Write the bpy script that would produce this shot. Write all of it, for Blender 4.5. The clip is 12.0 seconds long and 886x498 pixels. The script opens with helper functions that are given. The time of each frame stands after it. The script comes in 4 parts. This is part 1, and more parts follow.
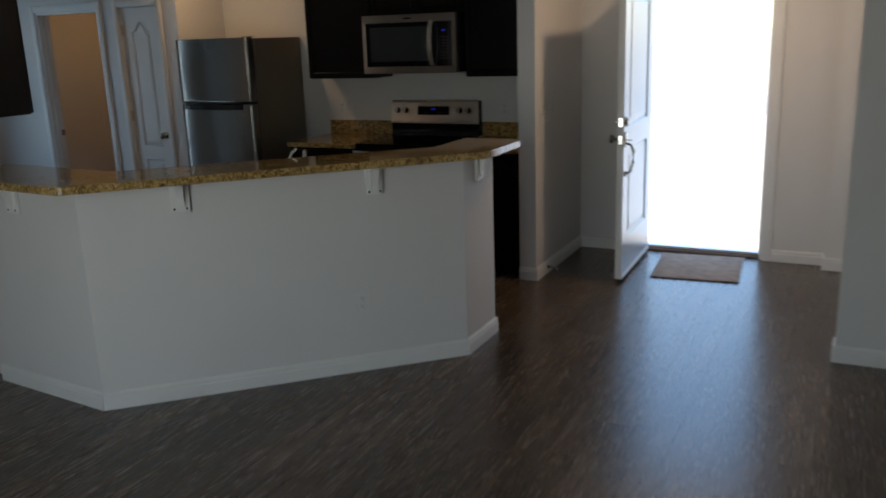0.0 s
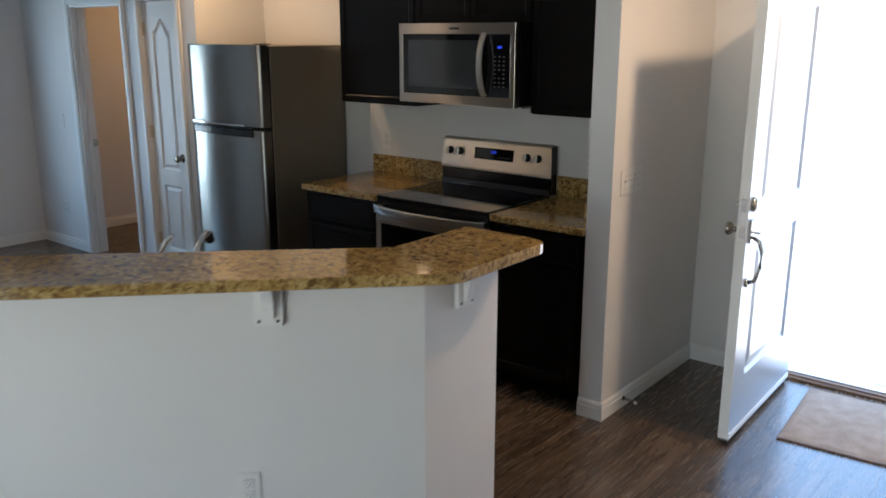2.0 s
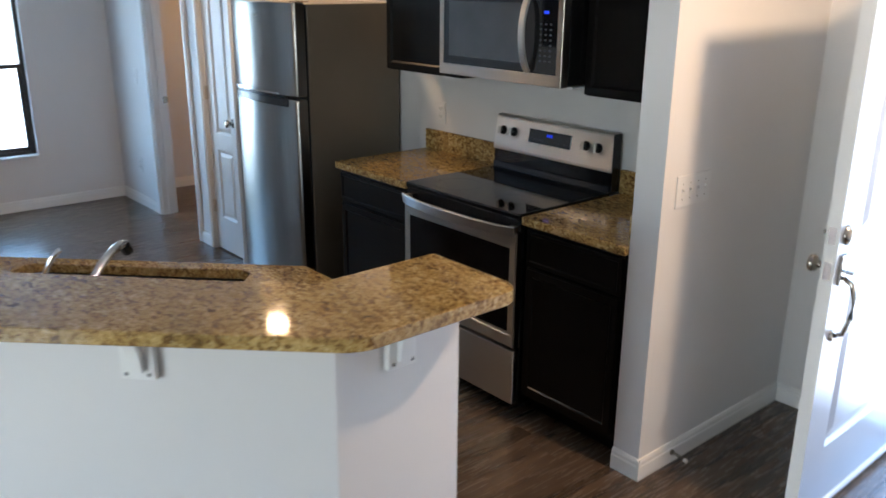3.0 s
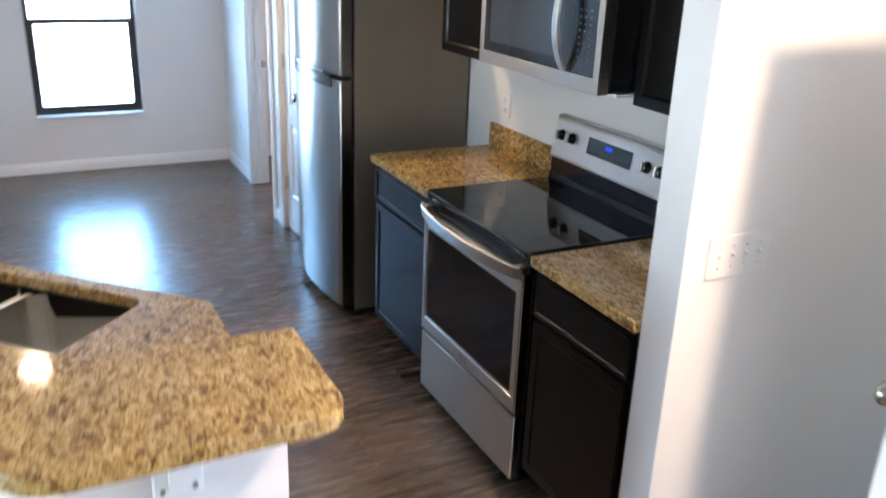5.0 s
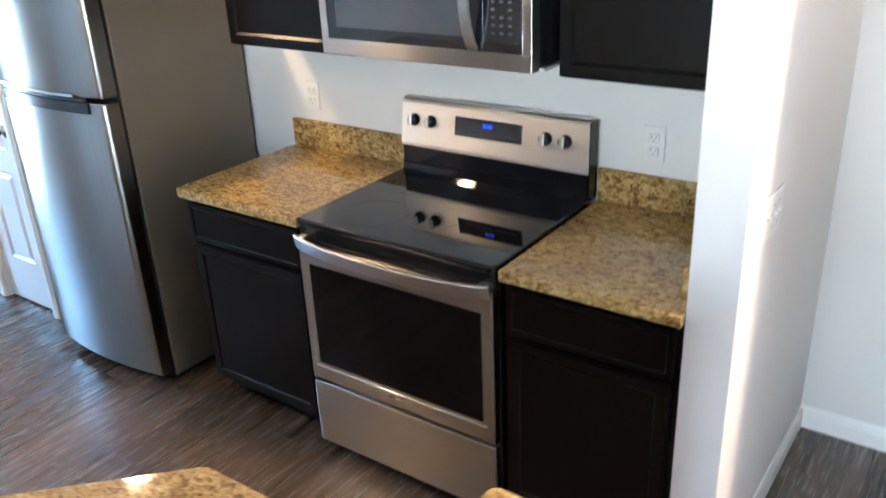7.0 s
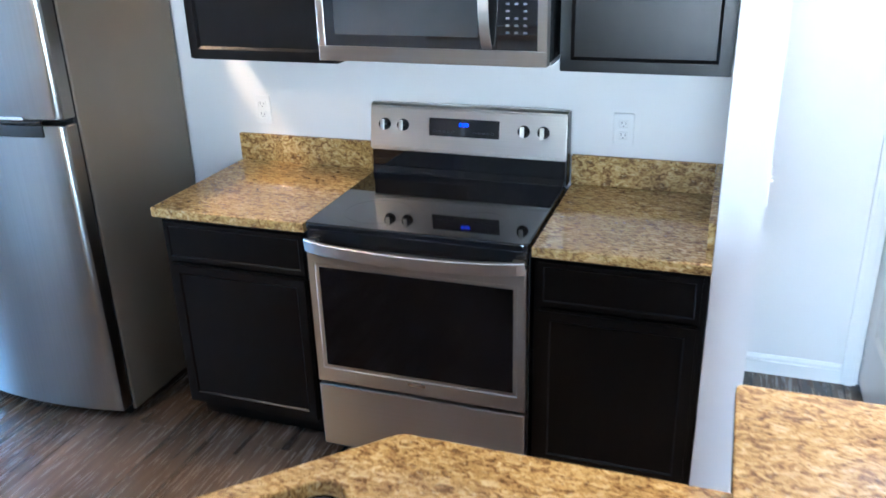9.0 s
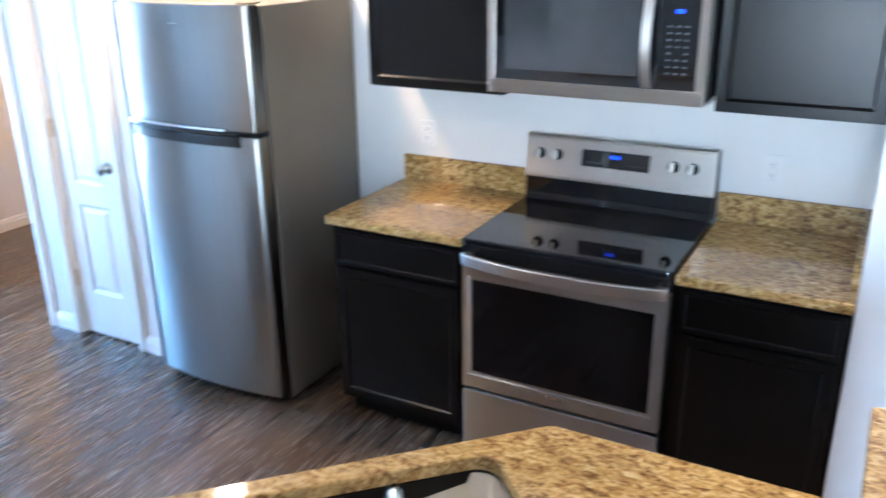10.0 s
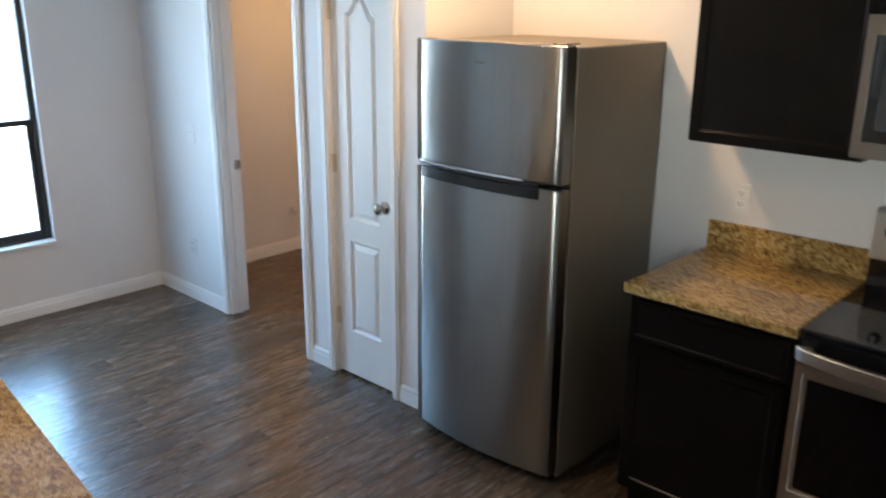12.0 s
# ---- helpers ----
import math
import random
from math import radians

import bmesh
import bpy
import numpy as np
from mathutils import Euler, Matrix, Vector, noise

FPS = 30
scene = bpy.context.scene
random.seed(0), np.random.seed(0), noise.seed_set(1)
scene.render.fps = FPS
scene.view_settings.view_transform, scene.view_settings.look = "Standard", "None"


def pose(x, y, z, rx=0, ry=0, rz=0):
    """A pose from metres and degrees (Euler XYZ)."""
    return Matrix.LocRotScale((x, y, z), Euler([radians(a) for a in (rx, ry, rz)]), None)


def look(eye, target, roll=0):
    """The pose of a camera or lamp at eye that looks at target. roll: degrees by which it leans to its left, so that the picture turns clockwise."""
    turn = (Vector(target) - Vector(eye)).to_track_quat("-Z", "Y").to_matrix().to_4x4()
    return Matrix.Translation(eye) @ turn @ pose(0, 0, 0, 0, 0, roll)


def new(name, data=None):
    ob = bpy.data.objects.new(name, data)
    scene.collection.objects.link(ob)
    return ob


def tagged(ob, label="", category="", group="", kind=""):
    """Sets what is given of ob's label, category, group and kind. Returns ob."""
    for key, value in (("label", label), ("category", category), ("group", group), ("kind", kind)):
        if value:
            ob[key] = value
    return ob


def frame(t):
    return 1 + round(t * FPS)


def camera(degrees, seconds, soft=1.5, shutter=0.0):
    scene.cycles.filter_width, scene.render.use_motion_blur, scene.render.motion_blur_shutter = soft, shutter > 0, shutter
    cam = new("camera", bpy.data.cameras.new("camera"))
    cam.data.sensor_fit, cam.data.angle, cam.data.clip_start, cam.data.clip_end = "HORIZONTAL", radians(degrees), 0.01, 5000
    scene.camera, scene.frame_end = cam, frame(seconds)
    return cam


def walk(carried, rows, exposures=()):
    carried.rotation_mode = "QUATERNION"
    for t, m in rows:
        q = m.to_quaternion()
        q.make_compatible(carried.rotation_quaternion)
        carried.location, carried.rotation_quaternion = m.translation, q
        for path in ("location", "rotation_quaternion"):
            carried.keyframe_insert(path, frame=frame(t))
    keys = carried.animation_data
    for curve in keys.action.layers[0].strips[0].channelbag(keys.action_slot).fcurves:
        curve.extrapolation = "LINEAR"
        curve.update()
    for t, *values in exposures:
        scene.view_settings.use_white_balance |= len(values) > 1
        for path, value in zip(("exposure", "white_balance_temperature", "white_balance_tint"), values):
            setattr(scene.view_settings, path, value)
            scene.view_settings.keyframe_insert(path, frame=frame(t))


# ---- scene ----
cam = camera(55.9, 12.0, soft=1.6, shutter=0.6)
PATH = [
    (0, (3.327, -5.875, 1.666), (2.459, -4.142, 1.172), -2.0),
    (0.5, (3.277, -5.362, 1.691), (2.279, -3.698, 1.205), -2.2),
    (1, (3.205, -4.867, 1.763), (2.151, -3.237, 1.277), -1.4),
    (1.5, (3.217, -4.318, 1.807), (2.034, -2.793, 1.285), -1.8),
    (2, (3.11, -3.905, 1.769), (1.893, -2.399, 1.271), 0.1),
    (2.5, (3.037, -3.427, 1.833), (1.778, -2.007, 1.199), -0.0),
    (3, (3.043, -3.007, 1.834), (1.597, -1.771, 1.217), 0.5),
    (3.2, (3.033, -2.811, 1.836), (1.557, -1.629, 1.185), 1.1),
    (4.8, (2.971, -2.066, 1.927), (1.31, -1.228, 1.194), 3.5),
    (5, (2.85, -2.026, 1.865), (1.185, -1.171, 1.159), 2.2),
    (5.5, (2.649, -2.128, 1.871), (1.051, -1.121, 1.215), 1.9),
    (6, (2.364, -2.154, 1.856), (0.848, -1.016, 1.218), 0.4),
    (6.5, (2.115, -2.222, 1.85), (0.748, -0.928, 1.173), 0.6),
    (7, (1.869, -2.401, 1.91), (0.792, -0.926, 1.095), -2.6),
    (7.5, (1.638, -2.452, 1.868), (0.63, -0.945, 1.024), -4.3),
    (7.7, (1.54, -2.467, 1.866), (0.571, -0.885, 1.119), -6.3),
    (9.3, (1.285, -3.025, 1.89), (0.7, -1.268, 1.136), -0.7),
    (9.5, (1.314, -3.077, 1.892), (0.66, -1.317, 1.205), -0.7),
    (10, (1.298, -3.158, 1.927), (0.399, -1.513, 1.231), -0.7),
    (10.5, (1.085, -3.209, 1.848), (0.05, -1.649, 1.145), 1.2),
    (11, (0.941, -3.256, 1.811), (-0.191, -1.747, 1.149), -0.2),
    (11.5, (0.856, -3.22, 1.865), (-0.332, -1.748, 1.217), -0.1),
    (12, (0.815, -3.078, 1.875), (-0.494, -1.684, 1.289), 0.4),
]
EXPOSURES = [
    (0, 1.45, 7600, 12), (0.5, 1.85, 7600, 12), (1, 2.25, 7300, 12), (1.5, 2.55, 7300, 12), (2.5, 3.0, 7300, 12), (3, 3.4, 6900, 12), (5, 4.4, 6450, 11), (6, 4.8, 6300, 10), (6.5, 4.8, 6900, 11), (7, 4.85, 6500, 10), (7.5, 5.1, 6300, 3), (9.5, 5.15, 5450, 10), (10, 5.1, 5600, 10), (10.5, 4.95, 6300, 12), (11, 4.62, 6450, 11), (11.5, 4.18, 7250, 12), (12, 3.85, 7300, 12),
]
walk(cam, [(t, look(eye, target, roll)) for t, eye, target, roll in PATH], EXPOSURES)

# ---- light ----
world = bpy.data.worlds.new("sky")
scene.world = world
world.use_nodes = True
wn = world.node_tree.nodes
sky = wn.new("ShaderNodeTexSky")
sky.sky_type = "NISHITA"
sky.sun_disc = False
sky.dust_density, sky.ozone_density = 0.3, 3.0
sky.sun_elevation, sky.sun_rotation = radians(86), radians(180)
wn["Background"].inputs["Strength"].default_value = 0.15
world.node_tree.links.new(sky.outputs[0], wn["Background"].inputs["Color"])


def sun_lamp(elevation, rotation, strength):
    data = bpy.data.lights.new("sun", "SUN")
    data.energy, data.angle, data.color = strength, radians(0.6), (1.0, 0.95, 0.87)
    ob = new("sun", data)
    e, r = radians(elevation), radians(rotation)
    way = Vector((math.sin(r) * math.cos(e), math.cos(r) * math.cos(e), math.sin(e)))
    ob.matrix_world = look(way * 30, (0, 0, 0))


sun_lamp(86, 180, 2.8)


def area_lamp(name, eye, target, width, height, watts, colour, shape="RECTANGLE"):
    data = bpy.data.lights.new(name, "AREA")
    data.shape, data.size, data.size_y, data.energy, data.color = shape, width, height, watts, colour
    ob = new(name, data)
    ob.matrix_world = look(eye, target)
    return ob


DAY = (0.70, 0.86, 1.0)
# added area lamps standing in for daylight in the openings; blue tints feed floor sheen
# fill for the half wall, from an assumed opening out of view
area_lamp("daylight_fill_patio", (1.60, -6.93, 1.1), (1.60, 0, 1.1), 2.3, 1.95, 7.8, DAY)
area_lamp("daylight_window", (-4.30, -1.56, 1.24), (0, -1.56, 1.0), 0.72, 1.5, 2.4, (0.20, 0.55, 1.0))
area_lamp("daylight_door", (2.335, 0.60, 1.05), (2.335, -3, 1.05), 0.84, 1.95, 2.5, (0.16, 0.48, 1.0))
# ceiling lamps
for name, x, y, watts, colour in (("can_light_lamp", -1.25, -0.68, 1.15, (1.0, 0.69, 0.41)), ("can_light_lamp", -1.30, -2.14, 0.80, (1.0, 0.74, 0.48)),
                                  ("entry_light_lamp", 2.45, -0.50, 3.4, (1.0, 0.74, 0.50)), ("hall_light_lamp", -3.35, 0.65, 1.0, (1.0, 0.60, 0.28))):
    area_lamp(name, (x, y, 2.425), (x, y, 0), 0.11, 0.11, watts, colour, "DISK")

# ---- materials ----
def mat(name, colour, rough=0.5, metal=0.0, second=None, scale=6.0, stretch=(1, 1, 1), fine=0.0, fine_scale=300.0,
        bump=0.0, bump_scale=400.0, rough_var=0.0, aniso=0.0, spec=0.5, coat=0.0, emit=0.0):
    m = bpy.data.materials.new(name)
    m.use_nodes = True
    n, l = m.node_tree.nodes, m.node_tree.links
    p = n["Principled BSDF"]
    p.inputs["Base Color"].default_value = (*colour, 1)
    p.inputs["Roughness"].default_value, p.inputs["Metallic"].default_value = rough, metal
    p.inputs["Specular IOR Level"].default_value = spec
    p.inputs["Coat Weight"].default_value = coat
    p.inputs["Coat Roughness"].default_value = 0.12
    co = n.new("ShaderNodeTexCoord")
    mp = n.new("ShaderNodeMapping")
    mp.inputs["Scale"].default_value = stretch
    l.new(co.outputs["Object"], mp.inputs["Vector"])
    if second:
        no = n.new("ShaderNodeTexNoise")
        no.inputs["Scale"].default_value, no.inputs["Detail"].default_value = scale, 6
        l.new(mp.outputs[0], no.inputs["Vector"])
        ra = n.new("ShaderNodeValToRGB")
        ra.color_ramp.elements[0].position, ra.color_ramp.elements[1].position = 0.3, 0.7
        ra.color_ramp.elements[0].color, ra.color_ramp.elements[1].color = (*colour, 1), (*second, 1)
        l.new(no.outputs["Fac"], ra.inputs["Fac"])
        out = ra.outputs["Color"]
        if fine:
            nf = n.new("ShaderNodeTexNoise")
            nf.inputs["Scale"].default_value, nf.inputs["Detail"].default_value = fine_scale, 3
            l.new(mp.outputs[0], nf.inputs["Vector"])
            mr = n.new("ShaderNodeMapRange")
            mr.inputs["To Min"].default_value, mr.inputs["To Max"].default_value = 1 - fine, 1 + fine
            l.new(nf.outputs["Fac"], mr.inputs["Value"])
            mx = n.new("ShaderNodeMix")
            mx.data_type, mx.blend_type = "RGBA", "MULTIPLY"
            mx.inputs["Factor"].default_value = 1.0
            l.new(out, mx.inputs["A"]), l.new(mr.outputs[0], mx.inputs["B"])
            out = mx.outputs["Result"]
        l.new(out, p.inputs["Base Color"])
        if rough_var:
            mr2 = n.new("ShaderNodeMapRange")
            mr2.inputs["To Min"].default_value, mr2.inputs["To Max"].default_value = rough - rough_var, rough + rough_var
            l.new(no.outputs["Fac"], mr2.inputs["Value"]), l.new(mr2.outputs[0], p.inputs["Roughness"])
    if bump:
        nb = n.new("ShaderNodeTexNoise")
        nb.inputs["Scale"].default_value, nb.inputs["Detail"].default_value = bump_scale, 4
        l.new(mp.outputs[0], nb.inputs["Vector"])
        bu = n.new("ShaderNodeBump")
        bu.inputs["Strength"].default_value, bu.inputs["Distance"].default_value = bump, 0.002
        l.new(nb.outputs["Fac"], bu.inputs["Height"]), l.new(bu.outputs[0], p.inputs["Normal"])
    if aniso:
        p.inputs["Anisotropic"].default_value = aniso
        ta = n.new("ShaderNodeTangent")
        ta.direction_type, ta.axis = "RADIAL", "Z"
        p.inputs["Anisotropic Rotation"].default_value = 0.25
        l.new(ta.outputs[0], p.inputs["Tangent"])
    if emit:
        p.inputs["Emission Color"].default_value = (*colour, 1)
        p.inputs["Emission Strength"].default_value = emit
    return m


PAINT = mat("wall_paint", (0.665, 0.645, 0.63), 0.62, second=(0.705, 0.685, 0.67), scale=1.2, bump=0.18, bump_scale=130)
TRIM = mat("trim_paint", (0.78, 0.77, 0.75), 0.38, second=(0.73, 0.72, 0.70), scale=3, bump=0.05, bump_scale=60)
DOORPAINT = mat("door_paint", (0.74, 0.73, 0.71), 0.42, second=(0.70, 0.69, 0.67), scale=4, stretch=(1, 1, 0.15), bump=0.10, bump_scale=90)
ENTRY = mat("entry_door_paint", (0.33, 0.36, 0.40), 0.28, second=(0.30, 0.33, 0.37), scale=3, bump=0.05, bump_scale=90)
ESPRESSO = mat("espresso_wood", (0.0035, 0.003, 0.0025), 0.28, second=(0.0055, 0.0043, 0.0035), scale=9, stretch=(3, 3, 0.35),
               spec=0.18)
STEEL = mat("brushed_steel", (0.50, 0.455, 0.40), 0.29, 1.0, second=(0.53, 0.49, 0.445), scale=5, stretch=(0.3, 0.3, 60),
            aniso=0.98)
FRIDGE_STEEL = mat("fridge_steel", (0.305, 0.302, 0.288), 0.29, 1.0, second=(0.33, 0.326, 0.31), scale=4, stretch=(40, 40, 0.4),
                   bump=0.010, bump_scale=20, aniso=0.95)
FRIDGE_SIDE = mat("fridge_side_paint", (0.178, 0.144, 0.104), 0.40, 0.2, second=(0.198, 0.161, 0.118), scale=3, bump=0.20, bump_scale=350)
CHROME = mat("chrome", (0.80, 0.80, 0.80), 0.10, 1.0, second=(0.74, 0.74, 0.74), scale=20)
NICKEL = mat("satin_nickel", (0.42, 0.39, 0.35), 0.24, 1.0, second=(0.36, 0.33, 0.29), scale=30)
STEELBAR = mat("polished_steel_bar", (0.62, 0.585, 0.54), 0.33, 1.0, second=(0.57, 0.535, 0.49), scale=12, stretch=(1, 1, 4), rough_var=0.04)
BLACKGLASS = mat("black_glass", (0.006, 0.006, 0.007), 0.04, second=(0.009, 0.009, 0.010), scale=3, spec=0.55)
BURNER = mat("burner_print", (0.008, 0.008, 0.009), 0.06, second=(0.011, 0.011, 0.012), scale=40, spec=0.5)
# same stainless as STEEL, the console's bright reflection put into a lighter base colour
CONSOLE_LIT = mat("console_steel_lit", (0.78, 0.75, 0.71), 0.38, 1.0, second=(0.83, 0.80, 0.76), scale=5, stretch=(0.3, 0.3, 60), aniso=0.9)
OVENGLASS = mat("oven_glass", (0.002, 0.002, 0.002), 0.10, second=(0.007, 0.006, 0.006), scale=4, spec=0.22)
MWGLASS = mat("microwave_glass", (0.030, 0.032, 0.034), 0.09, second=(0.040, 0.042, 0.044), scale=5, spec=0.9)
BLACK = mat("black_enamel", (0.005, 0.005, 0.006), 0.22, second=(0.012, 0.012, 0.012), scale=10, bump=0.04, bump_scale=80)
RUBBER = mat("black_rubber", (0.012, 0.012, 0.012), 0.55, second=(0.02, 0.02, 0.02), scale=20)
BRONZE = mat("dark_bronze_frame", (0.03, 0.028, 0.026), 0.40, 0.3, second=(0.045, 0.04, 0.036), scale=12)
PLATE = mat("white_plastic", (0.70, 0.685, 0.67), 0.34, second=(0.69, 0.675, 0.66), scale=15)
HINGE = mat("painted_hinge", (0.58, 0.53, 0.45), 0.34, second=(0.52, 0.47, 0.40), scale=30)
SLOT = mat("dark_slot", (0.05, 0.05, 0.05), 0.6, second=(0.08, 0.08, 0.08), scale=40)
SINKSTEEL = mat("sink_steel", (0.60, 0.59, 0.56), 0.30, 1.0, second=(0.66, 0.65, 0.62), scale=8, stretch=(1, 14, 1))
BLUE = mat("blue_digits", (0.005, 0.05, 0.9), 0.5, emit=0.06)
GREYKEYS = mat("grey_print", (0.065, 0.068, 0.075), 0.5, second=(0.05, 0.053, 0.06), scale=30)
CONCRETE = mat("porch_concrete", (0.55, 0.54, 0.51), 0.85, second=(0.64, 0.63, 0.60), scale=2.5, fine=0.15, fine_scale=90, bump=0.3, bump_scale=120)
LAWN = mat("dry_ground", (0.46, 0.44, 0.37), 0.9, second=(0.56, 0.53, 0.46), scale=1.5, fine=0.4, fine_scale=40, bump=0.6, bump_scale=60)
ASPHALT = mat("road_asphalt", (0.32, 0.32, 0.31), 0.85, second=(0.38, 0.375, 0.365), scale=2, fine=0.2, fine_scale=120, bump=0.3)
WOODSTRIP = mat("threshold_wood", (0.13, 0.075, 0.04), 0.45, second=(0.20, 0.12, 0.07), scale=8, stretch=(0.3, 6, 6))
LAMPGLOW = mat("lamp_glow", (1.0, 0.80, 0.55), 0.5, emit=1.1)
STUCCO = mat("stucco", (0.60, 0.56, 0.50), 0.9, second=(0.66, 0.62, 0.55), scale=3, bump=0.6, bump_scale=70)


def granite():
    m = bpy.data.materials.new("granite")
    m.use_nodes = True
    n, l = m.node_tree.nodes, m.node_tree.links
    p = n["Principled BSDF"]
    p.inputs["Roughness"].default_value = 0.10
    p.inputs["Specular IOR Level"].default_value = 0.5
    geo = n.new("ShaderNodeNewGeometry")
    mp = n.new("ShaderNodeMapping")
    mp.inputs["Rotation"].default_value = (0.3, 0.2, radians(38))
    mp.inputs["Scale"].default_value = (1.0, 2.0, 1.4)
    l.new(geo.outputs["Position"], mp.inputs["Vector"])

    def noise_tex(scale, detail, rough, dist, src):
        t = n.new("ShaderNodeTexNoise")
        t.inputs["Scale"].default_value, t.inputs["Detail"].default_value = scale, detail
        t.inputs["Roughness"].default_value, t.inputs["Distortion"].default_value = rough, dist
        l.new(src, t.inputs["Vector"])
        return t.outputs["Fac"]

    blot = noise_tex(36, 6, 0.56, 1.1, mp.outputs[0])
    ra = n.new("ShaderNodeValToRGB")
    e = ra.color_ramp.elements
    e[0].position, e[0].color = 0.28, (0.085, 0.042, 0.015, 1)
    e[1].position, e[1].color = 0.72, (0.61, 0.455, 0.232, 1)
    for pos, c in ((0.39, (0.187, 0.100, 0.034)), (0.48, (0.35, 0.212, 0.072)), (0.57, (0.46, 0.302, 0.113))):
        s = e.new(pos)
        s.color = (*c, 1)
    l.new(blot, ra.inputs["Fac"])
    speck = noise_tex(120, 3, 0.6, 0.3, mp.outputs[0])
    rs = n.new("ShaderNodeValToRGB")
    rs.color_ramp.elements[0].position, rs.color_ramp.elements[1].position = 0.34, 0.44
    rs.color_ramp.elements[0].color, rs.color_ramp.elements[1].color = (0.38, 0.31, 0.25, 1), (1, 1, 1, 1)
    l.new(speck, rs.inputs["Fac"])
    pale = noise_tex(60, 4, 0.55, 0.6, mp.outputs[0])
    rp = n.new("ShaderNodeValToRGB")
    rp.color_ramp.elements[0].position, rp.color_ramp.elements[1].position = 0.60, 0.70
    rp.color_ramp.elements[0].color, rp.color_ramp.elements[1].color = (0, 0, 0, 1), (0.6, 0.6, 0.6, 1)
    l.new(pale, rp.inputs["Fac"])
    big = noise_tex(3.2, 3, 0.5, 0.4, mp.outputs[0])
    mb = n.new("ShaderNodeMapRange")
    mb.inputs["From Min"].default_value, mb.inputs["From Max"].default_value = 0.3, 0.7
    mb.inputs["To Min"].default_value, mb.inputs["To Max"].default_value = 0.78, 1.18
    l.new(big, mb.inputs["Value"])
    m1 = n.new("ShaderNodeMix")
    m1.data_type, m1.blend_type = "RGBA", "MULTIPLY"
    m1.inputs["Factor"].default_value = 1
    l.new(ra.outputs["Color"], m1.inputs["A"]), l.new(rs.outputs["Color"], m1.inputs["B"])
    m2 = n.new("ShaderNodeMix")
    m2.data_type = "RGBA"
    m2.inputs["B"].default_value = (0.56, 0.44, 0.24, 1)
    l.new(rp.outputs["Color"], m2.inputs["Factor"]), l.new(m1.outputs["Result"], m2.inputs["A"])
    m3 = n.new("ShaderNodeMix")
    m3.data_type, m3.blend_type = "RGBA", "MULTIPLY"
    m3.inputs["Factor"].default_value = 1
    l.new(m2.outputs["Result"], m3.inputs["A"]), l.new(mb.outputs[0], m3.inputs["B"])
    l.new(m3.outputs["Result"], p.inputs["Base Color"])
    rr = n.new("ShaderNodeMapRange")
    rr.inputs["To Min"].default_value, rr.inputs["To Max"].default_value = 0.035, 0.09
    l.new(blot, rr.inputs["Value"]), l.new(rr.outputs[0], p.inputs["Roughness"])
    return m


GRANITE = granite()


